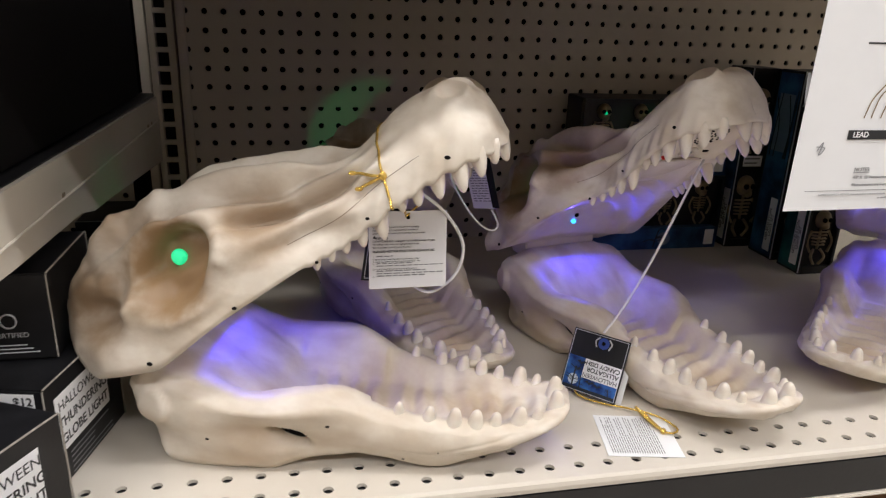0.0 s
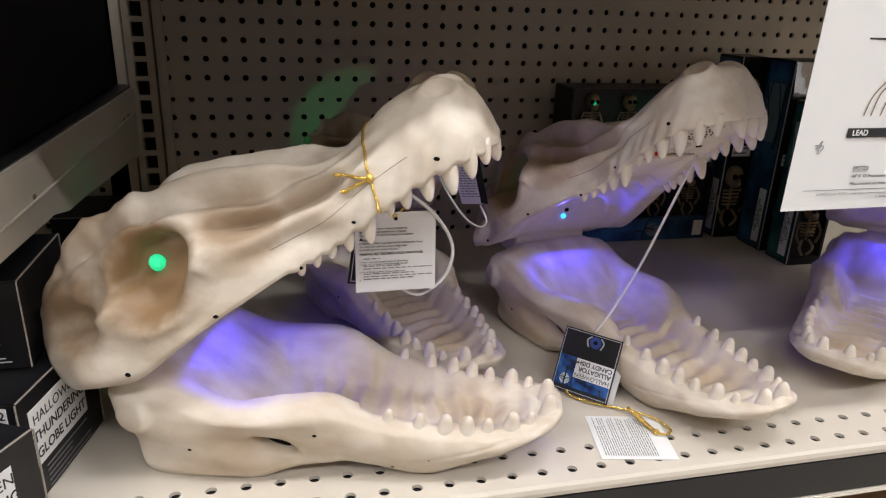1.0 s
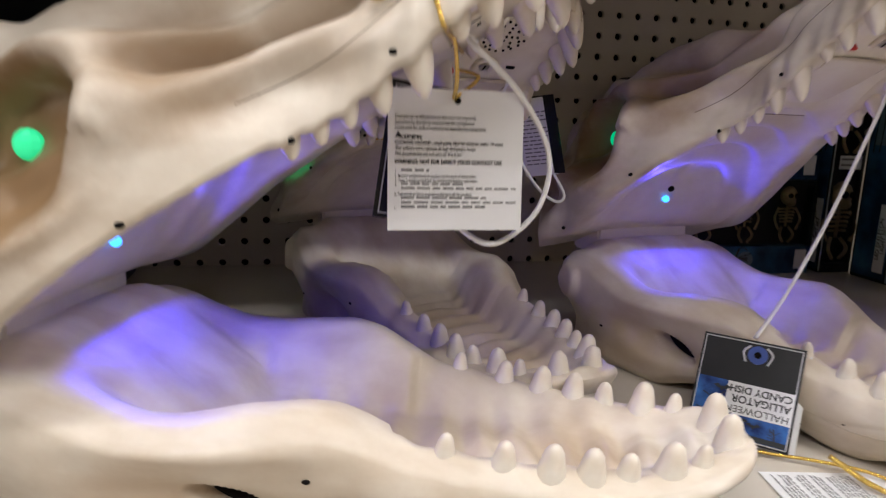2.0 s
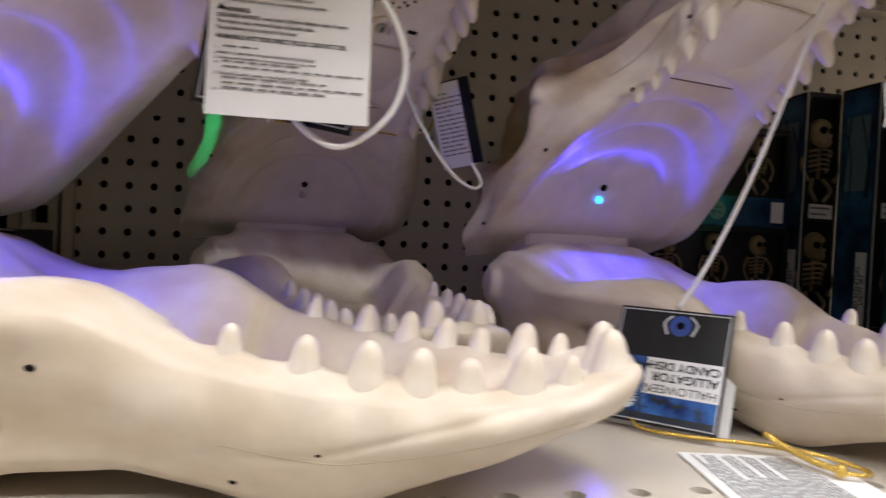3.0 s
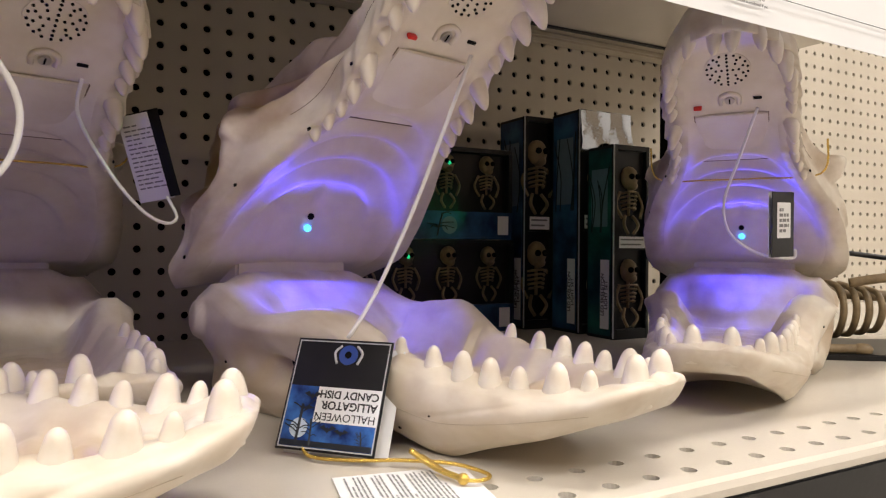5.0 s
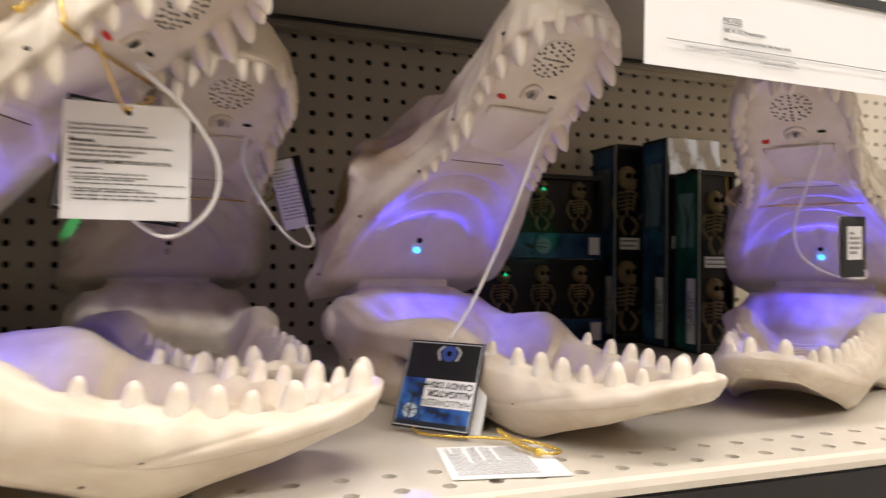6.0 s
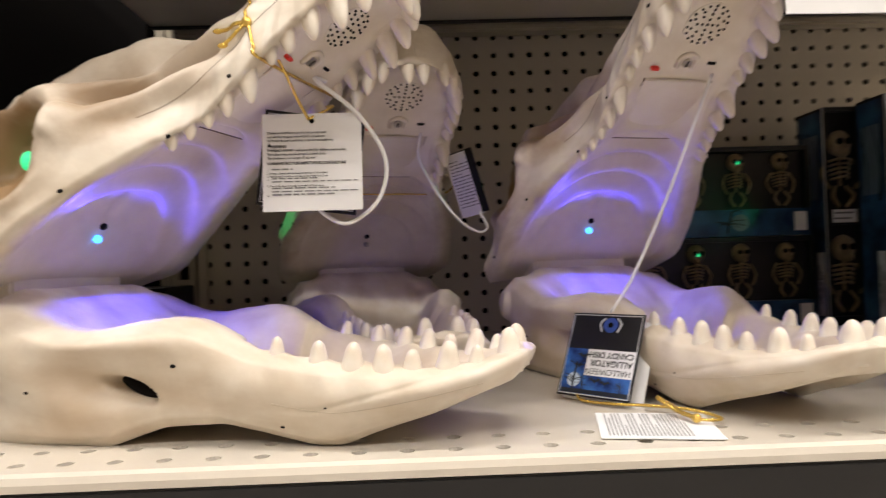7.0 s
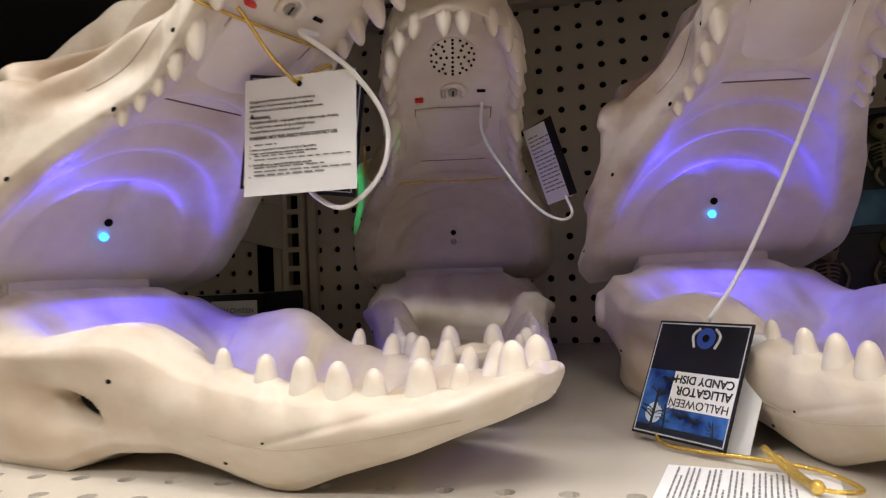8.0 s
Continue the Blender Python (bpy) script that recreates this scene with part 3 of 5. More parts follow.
            long_p = Vector((x * 9 + z * 6, y * 46, (z - x * 0.5) * 46))
            p += Vector((0, side * 0.7, 0.8)) * (noise.noise(long_p) * 0.0085 + noise.noise(long_p * 2.1) * 0.0018) * drawn
            lump = noise.noise(Vector((x * 34, y * 34, z * 34 + 9)))
            p += Vector((0, side * 0.6, 0.8)) * (lump * 0.009 + noise.noise(p * 75) * 0.0035) * smooth01((0.02 - x) / 0.06) * smooth01((h - 0.3) / 0.3)
            p += Vector((0, side * 0.6, 0.8)) * noise.noise(p * 60 + Vector((0, 0, 5))) * 0.0024 * smooth01((x - 0.15) / 0.03) * smooth01((h - 0.1) / 0.3)
            # wavy tooth sockets along the gum
            gum = smooth01((x - 0.09) / 0.02) * bell(low / 0.001 if low < 0.0 else (1 - low) / 0.35)
            for tx, size in UP_TEETH:
                near = bell((x - tx) / (0.0034 + 0.0008 * size)) * smooth01((x - 0.085) / 0.01)
                p.y += side * (0.0016 + 0.0007 * size) * near * bell(h / (0.22 + 0.06 * size))
                p.z -= (0.0026 + 0.0008 * size) * near * bell(h / 0.12)
            p.y -= side * 0.0012 * gum
            p += Vector((0, side, 0.5)) * skull_wobble(p + Vector((3, 0, 0)))
            ring.append(p)
        inner = wide - min(0.016, wide * 0.35)
        for k in range(1, 48):
            y = -inner + 2 * inner * k / 48
            q = abs(y) / inner
            bow = 1 - q ** 3.2
            z = rim + 0.001 + (pal - rim) * bow
            # arched ledges on the palate behind the battery door, each facing the lamp
            d = math.hypot(x + 0.02, y * 0.96)
            step = smooth01((0.125 - x) / 0.02) * smooth01((x + 0.010) / 0.014)
            for edge, tall in ((0.054, 0.0062), (0.077, 0.0058), (0.099, 0.0050), (0.121, 0.004)):
                z -= tall * step * bow * smooth01((d - edge + 0.003) / 0.006) * smooth01((edge + 0.024 - d) / 0.020)
            # wedge groove over the lamp, puts the wedge of shadow there into the shape
            z += 0.003 * bell(y / (0.003 + max(0.0, x - 0.005) * 0.22)) * smooth01((x - 0.004) / 0.008) * smooth01((0.034 - x) / 0.004)
            p = Vector((x, y, z))
            ring.append(p + Vector((0, 0, 0.6)) * skull_wobble(p))
        rings.append(ring)
    for ring in rings:
        for p in ring:
            if p.x < -0.03:
                p.x = -0.03 + (p.x + 0.03) * 0.82
    return loft(rings)


def cheek_slit(x, z):
    """Distance from the middle of the tapering opening in the cheek; 1 on its edge."""
    u, v = (x - 0.0800) * 0.93 - (z - 0.0325) * 0.36, (x - 0.0800) * 0.36 + (z - 0.0325) * 0.93
    return math.hypot(u / 0.0185, v / (0.0068 if v > 0 else 0.0048))


def lower_jaw_mesh():
    rings, stations = [], 170
    for i in range(stations + 1):
        t = i / stations
        x = -0.046 + 0.344 * (1 - (1 - t) ** 1.35)
        rim, bottom, wide, floor_z = soft_at(LOW_RIM, x, 0.004), soft_at(LOW_BOTTOM, x, 0.003), soft_at(LOW_WIDE, x, 0.003), soft_at(LOW_FLOOR, x, 0.003)
        bottom = max(bottom, 0.0)
        floor_z = min(floor_z, rim + 0.009)
        shut = math.sqrt(max(0.0, 1 - (max(0.0, x - 0.2885) / 0.0095) ** 2))
        middle = 0.0475
        rim, bottom, floor_z, wide = middle + (rim - middle) * shut, middle + (bottom - middle) * shut, middle + (floor_z - middle) * shut, wide * (0.45 + 0.55 * shut)
        ring = []
        wall = min(0.013, wide * 0.34) if x > 0.14 else 0.019
        for side in (1, -1):
            steps = range(0, 41) if side == 1 else range(40, -1, -1)
            for k in steps:
                q = k / 40
                z = rim + (bottom - rim) * q
                bulge = math.sin(math.pi * min(q * 1.1 + 0.02, 1.0)) * (0.006 + 0.003 * smooth01((x - 0.11) / 0.03))
                y = wide - 0.004 + bulge - 0.004 * q
                if q < 0.12:
                    y -= (0.12 - q) * 0.05
                if q > 0.9:
                    y -= (q - 0.9) * 0.06
                # long hollow and opening in the cheek
                y -= 0.013 * bell(math.hypot((x - 0.070 + (z - 0.036) * 0.5) / 0.027, (z - 0.035) / 0.011))
                y -= 0.011 * smooth01((1.12 - cheek_slit(x, z)) / 0.5)
                y += 0.005 * smooth01((1.25 - math.hypot((x + 0.020) / 0.013, (z - 0.058) / 0.013)) / 0.4)
                y -= 0.008 * bell(math.hypot((x + 0.022) / 0.03, (z - 0.026) / 0.014))
                y += 0.005 * bell(math.hypot((x - 0.075) / 0.05, (z - 0.060) / 0.007))
                # parting line
                y -= 0.0006 * bell((z - (0.022 + max(0.0, x - 0.19) * 0.26)) / 0.0014) * smooth01((x - 0.16) / 0.02)
                gum = smooth01((x - 0.145) / 0.02) * bell(q / 0.22)
                y += 0.0018 * gum * math.sin(x * 270)
                y = wide + (y - wide) * min(1.0, wide / 0.034) ** 1.5
                p = Vector((x, side * max(y, 0.0005), z))
                p.y += side * skull_wobble(p + Vector((0, 0, 4)), 26, 0.0016) * shut
                ring.append(p)
            if side == 1:
                # underside arches between the two rails
                for k in range(1, 10):
                    f = 1 - 2 * k / 10
                    z = bottom + 0.011 * (1 - f * f) * smooth01((x - 0.09) / 0.03) * smooth01((0.284 - x) / 0.03)
                    ring.append(Vector((x, f * (wide - 0.010 * min(1.0, wide / 0.034) ** 1.5), z)))
        inner = max(wide - wall, 0.002)
        for k in range(0, 25):
            f = -1 + 2 * k / 24
            y = f * inner
            q = abs(f)
            # a broad sloping pad fills the jaw behind the dish
            pad = smooth01((0.066 - x) / 0.012)
            z = floor_z + (rim + 0.0005 - floor_z) * smooth01((q - 0.52 - 0.22 * pad) / (0.48 - 0.22 * pad)) ** 0.9
            z -= 0.004 * bell((q - 0.80) / 0.07) * smooth01((x - 0.005) / 0.02) * pad
            z += 0.0025 * pad * bell((abs(y) - 0.022) / 0.016) * smooth01((x - 0.005) / 0.02)
            # folds across the dish floor
            z += 0.0030 * math.sin(x * 330 + y * 40 + 3 * noise.noise(Vector((x * 20, y * 20, 7)))) * smooth01((x - 0.06) / 0.03) * (1 - q) * shut
            z += 0.005 * bell((x - 0.068) / 0.009) * (1 - q) * 0.8 * bell((y - 0.008) / 0.03)
            z -= 0.0016 * bell(math.hypot((x - 0.034) / 0.014, y / 0.018))
            z += 0.0016 * noise.noise(Vector((x * 30, y * 55, 2))) * smooth01((x - 0.0) / 0.03) * shut
            if x > 0.145:
                z += 0.0012 * bell((q - 0.98) / 0.1) * math.sin(x * 270 + 1.2) * shut
            p = Vector((x, y, z))
            p.z += skull_wobble(p, 30, 0.0010) * shut
            ring.append(p)
        rings.append(ring)
    return loft(rings)


def tooth_mesh(name, length, radius):
    """A blunt, slightly curved cone along -z, with its root at the origin."""
    rings = []
    for j, (h, w) in enumerate(((-0.35, 1.12), (0.0, 1.08), (0.2, 1.0), (0.45, 0.86), (0.7, 0.66), (0.88, 0.44), (0.97, 0.22), (1.0, 0.05))):
        rings.append([Vector((radius * w * math.cos(a) - 0.12 * radius * h * h, radius * w * 0.9 * math.sin(a), -length * h)) for a in (2 * math.pi * k / 10 for k in range(10))])
    return to_mesh(name, loft(rings), TOOTH, True)


def knob_mesh(name, length, radius):
    """A short blunt lower tooth along -z."""
    rings = []
    for h, w in ((-0.7, 1.3), (-0.2, 1.36), (0.05, 1.22), (0.28, 1.08), (0.55, 0.93), (0.74, 0.78), (0.88, 0.57), (0.965, 0.32), (1.0, 0.06)):
        rings.append([Vector((radius * w * math.cos(a), radius * w * 0.92 * math.sin(a), -length * h)) for a in (2 * math.pi * k / 12 for k in range(12))])
    return to_mesh(name, loft(rings), TOOTH, True)


KNOBS = [knob_mesh("tooth", a, b) for a, b in ((0.0092, 0.0036), (0.0108, 0.0044), (0.0128, 0.0051), (0.0142, 0.0057))]
TEETH = [tooth_mesh("tooth", a, b) for a, b in ((0.009, 0.0044), (0.013, 0.0052), (0.018, 0.0062), (0.023, 0.0068))]
UP_ME = to_mesh("upper_jaw", upper_jaw_mesh(), [BONE_UP, BONE], True)
for p in UP_ME.polygons:
    if all(v % 128 > 80 for v in p.vertices):
        p.material_index = 1


UP_TREE = bvhtree.BVHTree.FromPolygons([v.co[:] for v in UP_ME.vertices], [p.vertices[:] for p in UP_ME.polygons])


def on_jaw(origin, aim, lift):
    """Where a line from origin towards aim meets the upper jaw, lifted off its skin."""
    origin, aim = Vector(origin), Vector(aim)
    way = (aim - origin).normalized()
    hit = UP_TREE.ray_cast(origin, way)[0]
    return (hit or aim) - way * lift


LOW_ME = to_mesh("lower_jaw", lower_jaw_mesh(), BONE_LOW, True)
LOW_TREE = bvhtree.BVHTree.FromPolygons([v.co[:] for v in LOW_ME.vertices], [p.vertices[:] for p in LOW_ME.polygons])
# solid black ellipsoid, sunk in the cheek pocket as its deep shade
SLIT = to_mesh("cheek_shade", ball(1.0, (0.0155, 0.0065, 0.0046), u=20, v=10), DARK, True)
# solid near-black balls and discs in place of shaded holes
SPOT = to_mesh("mould_hole", ball(0.0018, (1.3, 0.8, 0.5)), DARK, True)
PEG = to_mesh("peg_hole", ball(0.0027, (1, 1, 0.8)), DARK, True)
DOT = to_mesh("speaker_hole", disc(0.0009, 0.0012, 8), DARK)


def palate_point(x, y=0.0):
    """A place on the palate and the frame of its surface, looking down out of the mouth."""
    wide, rim, pal = soft_at(UP_WIDE, x, 0.004), soft_at(UP_RIM, x), soft_at(UP_PALATE, x)
    inner = wide - 0.016
    z = rim + 0.001 + (pal - rim) * (1 - min(1.0, abs(y) / inner) ** 3.2)
    return Vector((x, y, z))


def on_palate(x, y=0.0, lift=0.0005):
    a, b = palate_point(x - 0.01), palate_point(x + 0.01)
    slope = math.degrees(math.atan2(b.z - a.z, b.x - a.x))
    normal = Vector((math.sin(math.radians(slope)), 0, -math.cos(math.radians(slope))))
    p = palate_point(x, y) + normal * lift
    return pose(p.x, p.y, p.z, 180, -slope, 0)


def jaw_turn(shut):
    """The upper jaw turned about its hinge by so many degrees towards closed."""
    return pose(-0.04, 0, 0.09) @ pose(0, 0, 0, 0, shut, 0) @ pose(0.04, 0, -0.09)


SHUT = {"back": 4.6, "middle": -0.4}


def gator(x, y, yaw, label, mouth_lit, eye_lit=True, skew=0.0, shut=2.0, glow_power=0.08):
    g = thing("alligator_skull", label, "candy dish", pose(x, y, 0, 0, 0, yaw), "alligator skull dishes on the shelf")
    up = new("upper_jaw", UP_ME)
    up.parent = g
    turned = up.matrix_basis = jaw_turn(shut)
    low = new("lower_jaw", LOW_ME)
    low.parent = g
    low.matrix_basis = pose(0, 0, 0, 0, 0, skew)
    # hinge block between the jaws
    part("hinge", box(-0.055, -0.022, -0.048, 0.048, 0.076, 0.102, 0.002), BONE, g, "flat hinge plate")
    # upper teeth: place along the gum, size
    for tx, size in UP_TEETH:
        for side in (1, -1):
            wide = soft_at(UP_WIDE, tx, 0.004)
            ty = side * (wide - 0.0075)
            shared("tooth", TEETH[size], up, pose(tx, ty, soft_at(UP_RIM, tx) + 0.001, side * 8, -20, 0))
    for ty in (0.006, -0.006):
        shared("tooth", TEETH[2], up, pose(0.221, ty, 0.271, 0, -28, 0))
    # lower teeth
    for tx, size in ((0.163, 0), (0.187, 1), (0.2065, 2), (0.223, 2), (0.2385, 1), (0.257, 3), (0.2715, 0)):
        for side in (1, -1):
            wide = soft_at(LOW_WIDE, tx, 0.003)
            shared("tooth", KNOBS[size], low, pose(tx, side * (wide - 0.0112), soft_at(LOW_RIM, tx, 0.004) - 0.0004, 180 - side * 5, 6, 0))
    for ty in (0.0105, -0.0105):
        shared("tooth", KNOBS[3], low, pose(0.2868, ty * 1.1, 0.0475, 180, 0, 0))
    # moulding holes and chips by the teeth and on the cheeks, as near-black balls
    for tx, off, dz in ((0.135, 0.0, 0.006), (0.188, 0.0, 0.008), (0.100, 0.001, -0.001), (0.048, 0.001, 0.004), (-0.012, 0.002, 0.006)):
        for side in (1, -1):
            wide = soft_at(UP_WIDE, tx, 0.004) + off - 0.0022
            shared("mould_hole", SPOT, up, pose(tx, side * wide, soft_at(UP_RIM, tx) + dz, side * -70, 0, 0))
    for tx, tz, size in ((0.112, 0.047, 0.8), (0.020, 0.032, 0.7), (0.168, 0.012, 0.6), (0.196, 0.024, 0.4)):
        for side in (1, -1):
            hit = LOW_TREE.ray_cast(Vector((tx, side * 0.2, tz)), Vector((0, -side, 0)))[0]
            shared("mould_hole", SPOT, low, pose(tx, hit.y, tz, side * -90, 0, 0) @ Matrix.Diagonal((size, size, size, 1)))
    # parting seam along the snout
    for side in (1, -1):
        pts = []
        for k in range(22):
            sx = 0.080 + 0.0042 * k
            z = soft_at(UP_RIM, sx) * 0.64 + soft_at(UP_TOP, sx) * 0.36
            pts.append(on_jaw((sx, side * 0.2, z), (sx, 0, z), 0.0))
        part("seam", tube(pts, 0.00022, 6), SEAM, up, "dark moulding seam", True)
    for side in (1, -1):
        hit = LOW_TREE.ray_cast(Vector((0.0805, side * 0.2, 0.0325)), Vector((0, -side, 0)))[0]
        shared("cheek_shade", SLIT, low, pose(0.0805, hit.y + side * 0.0012, 0.0325, 0, 21, side * -4), "black ellipsoid in place of the shaded cheek opening")
    # fine parting line round the front of the lower jaw
    for side in (1, -1):
        pts = []
        for k in range(24):
            sx = 0.166 + 0.0048 * k
            z = 0.0215 + 0.21 * (math.hypot(sx - 0.2, 0.016) - 0.016)
            hit = LOW_TREE.ray_cast(Vector((sx, side * 0.2, z)), Vector((0, -side, 0)))[0]
            if hit:
                pts.append(hit)
        part("seam", tube(pts, 0.00022, 5), SEAM_PALE, low, "fine parting line", True)
    # eye lamps in their sockets
    for side in (1, -1):
        spot = on_jaw((-0.0045, side * 0.2, 0.1705), (-0.0045, 0, 0.1705), 0.0032)
        part("eye_lamp", ball(0.0064, (1, 0.7, 1), u=10, v=7), GREEN_LED if eye_lit else GREEN_OFF, up, "faceted green glowing eye" if eye_lit else "unlit green eye", False, pose(*spot))
        if eye_lit:
            data = bpy.data.lights.new("eye_glow", "SPOT")
            data.energy, data.color, data.shadow_soft_size = glow_power, (0.02, 1.0, 0.30), 0.003
            data.spot_size, data.spot_blend = radians(26), 0.3
            glow = new("eye_glow", data)
            glow.parent = g
            glow.matrix_basis = turned @ look((-0.003, spot.y + side * 0.012, 0.171), (0.003, spot.y + side * 0.112, 0.168))
    # mouth lamp with the peg hole above it
    p = palate_point(-0.0015)
    part("mouth_lamp", ball(0.0028, u=12, v=8), BLUE_LED if mouth_lit else CLEAR_OFF, up, "glowing blue mouth lamp" if mouth_lit else "unlit clear mouth lamp", True, pose(p.x + 0.001, 0, p.z - 0.0015))
    shared("peg_hole", PEG, up, on_palate(0.0035, 0.0, 0.0012))
    if mouth_lit:
        data = bpy.data.lights.new("mouth_glow", "SPOT")
        data.energy, data.color, data.shadow_soft_size = BLUE_POWER, (0.06, 0.042, 1.0), 0.0028
        data.spot_size, data.spot_blend = radians(179), 0.15
        glow = new("mouth_glow", data)
        glow.parent = g
        tip = Vector((p.x + 0.0140, 0, p.z - 0.0055))
        glow.matrix_basis = turned @ look(tip, tip + Vector((0.88, 0, -0.22)))
    # battery door, screw, switch, cord hole, loudspeaker
    door = part("battery_door", box(-0.031, 0.031, -0.027, 0.027, -0.001, 0.0012, 0.0006), BONE, up, "flat battery door", False, on_palate(0.122, 0.0, 0.001))
    for ex0, ex1, ey0, ey1 in ((-0.0315, 0.0315, 0.0272, 0.0278), (-0.0315, 0.0315, -0.0278, -0.0272), (-0.032, -0.0314, -0.0278, 0.0278)):
        part("gap", box(ex0, ex1, ey0, ey1, -0.001, 0.0008), SEAM, door)
    boss = part("screw_boss", tube([(0.004, -0.0065, 0), (-0.004, -0.0065, 0), (-0.0075, 0, 0), (-0.004, 0.0065, 0), (0.004, 0.0065, 0)], 0.0018, 8), BONE, up, "raised screw boss", True, on_palate(0.160, 0.0, 0.001) @ pose(0, 0, 0, 0, 0, 180))
    part("screw", disc(0.0036, 0.002, 14), CHROME, boss, "small steel screw")
    part("slot", box(-0.0024, 0.0024, -0.0005, 0.0005, 0.001, 0.0014), DARK, boss)
    part("switch", box(-0.0012, 0.0012, -0.003, 0.003, -0.001, 0.0026, 0.0004), RED, up, "small red switch", False, on_palate(0.157, -0.024, 0.001))
    part("cord_hole", box(-0.0010, 0.0010, -0.0030, 0.0030, -0.001, 0.0007), DARK, up, "", False, on_palate(0.161, 0.02, 0.0006))
    grille = part("speaker_grille", disc(0.0165, 0.0006, 24), BONE, up, "round perforated loudspeaker grille", False, on_palate(0.185, 0.0, 0.0003))
    for rad, count in ((0.0, 1), (0.004, 4), (0.008, 8), (0.0115, 10), (0.0145, 18)):
        for k in range(count):
            a = 2 * math.pi * k / count
            shared("speaker_hole", DOT, grille, pose(rad * math.cos(a), rad * math.sin(a), 0.0004))
    return g


GATORS = {
    "near": gator(-0.293, 0.5365, -17.6, "bone-coloured plastic alligator skull dish with gold elastic round its snout", True, glow_power=GREEN_POWER),
    "back": gator(-0.131, 0.806, -75.3, "bone-coloured plastic alligator skull dish with unlit mouth at the pegboard", False, shut=SHUT["back"]),
    "middle": gator(0.0865, 0.695, -77.0, "bone-coloured plastic alligator skull dish beside the fallen black tag", True, skew=3.5, shut=SHUT["middle"]),
    "far": gator(0.517, 0.645, -145.0, "bone-coloured plastic alligator skull dish with a tag inside its mouth", True),
}


def in_gator(key, x, y, z):
    return (GATORS[key].matrix_basis @ jaw_turn(SHUT.get(key, 2.0)) @ Vector((x, y, z)))[:]


# ---- tags, cords and elastics ----
def flat_frame(corner_bl, corner_br, corner_tl):
    """A pose whose x runs along the lower edge and y up the sheet; also its width and height."""
    a, b, c = Vector(corner_bl), Vector(corner_br), Vector(corner_tl)
    u = (b - a).normalized()
    n = u.cross(c - a).normalized()
    v = n.cross(u)
    m = Matrix((u, v, n)).transposed().to_4x4()
    m.translation = a
    return m, (b - a).length, (c - a).dot(v)


def sheet(w, h, thick, bend=0.0, nx=10):
    bm = bmesh.new()
    rows = []
    for z in (0.0, -thick):
        rows.append([[bm.verts.new((w * i / nx, h * j / 6, z + bend * (i / nx - 0.5) ** 2 * 4 * (j / 6))) for j in range(7)] for i in range(nx + 1)])
    top, bot = rows
    for i in range(nx):
        for j in range(6):
            bm.faces.new((top[i][j], top[i + 1][j], top[i + 1][j + 1], top[i][j + 1]))
            bm.faces.new((bot[i][j], bot[i][j + 1], bot[i + 1][j + 1], bot[i + 1][j]))
    for i in range(nx):
        bm.faces.new((top[i][0], bot[i][0], bot[i + 1][0], top[i + 1][0]))
        bm.faces.new((top[i][6], top[i + 1][6], bot[i + 1][6], bot[i][6]))
    for j in range(6):
        bm.faces.new((top[0][j], top[0][j + 1], bot[0][j + 1], bot[0][j]))
        bm.faces.new((top[nx][j], bot[nx][j], bot[nx][j + 1], top[nx][j + 1]))
    return bm


def bars(parent, x0, x1, y0, y1, lines, mat, thick=0.5, seed=1, z=0.0004, sideways=False):
    """Rows of small print too fine to read, as plain broken bars."""
    rnd = random.Random(seed)
    for k in range(lines):
        y = y1 - (y1 - y0) * (k + 0.5) / lines
        h = (y1 - y0) / lines * thick / 2
        x, end = x0, x0 + (x1 - x0) * (1.0 if k % 4 else rnd.uniform(0.4, 0.95))
        bm = bmesh.new()
        while x < end - 0.001:
            w = min(rnd.uniform(0.0025, 0.007), end - x)
            if sideways:
                box(y - h, y + h, x, x + w, 0, 0.0001, 0, bm)
            else:
                box(x, x + w, y - h, y + h, 0, 0.0001, 0, bm)
            x += w + 0.0012
        part("print_line", bm, mat, parent, "", False, pose(0, 0, z))


# white warning tag hanging under the near skull's snout, black tag behind it
m, w, h = flat_frame((-0.1695, 0.4945, 0.134), (-0.1065, 0.4950, 0.134), (-0.171, 0.500, 0.1970))
tag = thing("hang_tag", "white printed warning tag hanging on gold elastic", "tag", m)
part("card", sheet(w, h, 0.0005), PAPER, tag)
part("punch_hole", disc(0.0016, 0.0004, 12), DARK, tag, "", False, pose(w * 0.5, h - 0.005, 0.0003))
for drop, size, bold, words in (
        (0.0125, 0.00215, 0, "Changes or modifications to this unit not expressly"), (0.0150, 0.00215, 0, "approved by the party responsible for compliance"),
        (0.0175, 0.00215, 0, "could void the user's authority to operate the equipment."), (0.0215, 0.0025, 0.00005, "   WARNING:"),
        (0.0240, 0.00215, 0.00002, "CHOKING HAZARD - small parts. Not for children under 14 years."), (0.0265, 0.00215, 0, "\"For safety's sake, remove all tags and plastic loops."),
        (0.0290, 0.00215, 0, "The attachments are not part of this item.\""), (0.0325, 0.0025, 0.00005, "WARNING: NOT FOR DIRECT FOOD CONTACT USE."),
        (0.0368, 0.0018, 0, "1."), (0.0388, 0.0018, 0, "2. Battery compartment is located on the back of the product."), (0.0408, 0.0018, 0, "3. Using a small screwdriver to remove the battery case cover."),
        (0.0428, 0.0018, 0, "4."), (0.0470, 0.0018, 0, "5. The on/off switch is located on the back of the product."), (0.0532, 0.0018, 0, "6.")):
    text_mesh(words, size, INK, tag, pose(0.003, h - drop, 0.0004) @ Matrix.Diagonal((0.84, 1, 1, 1)), align="LEFT", bold=bold)
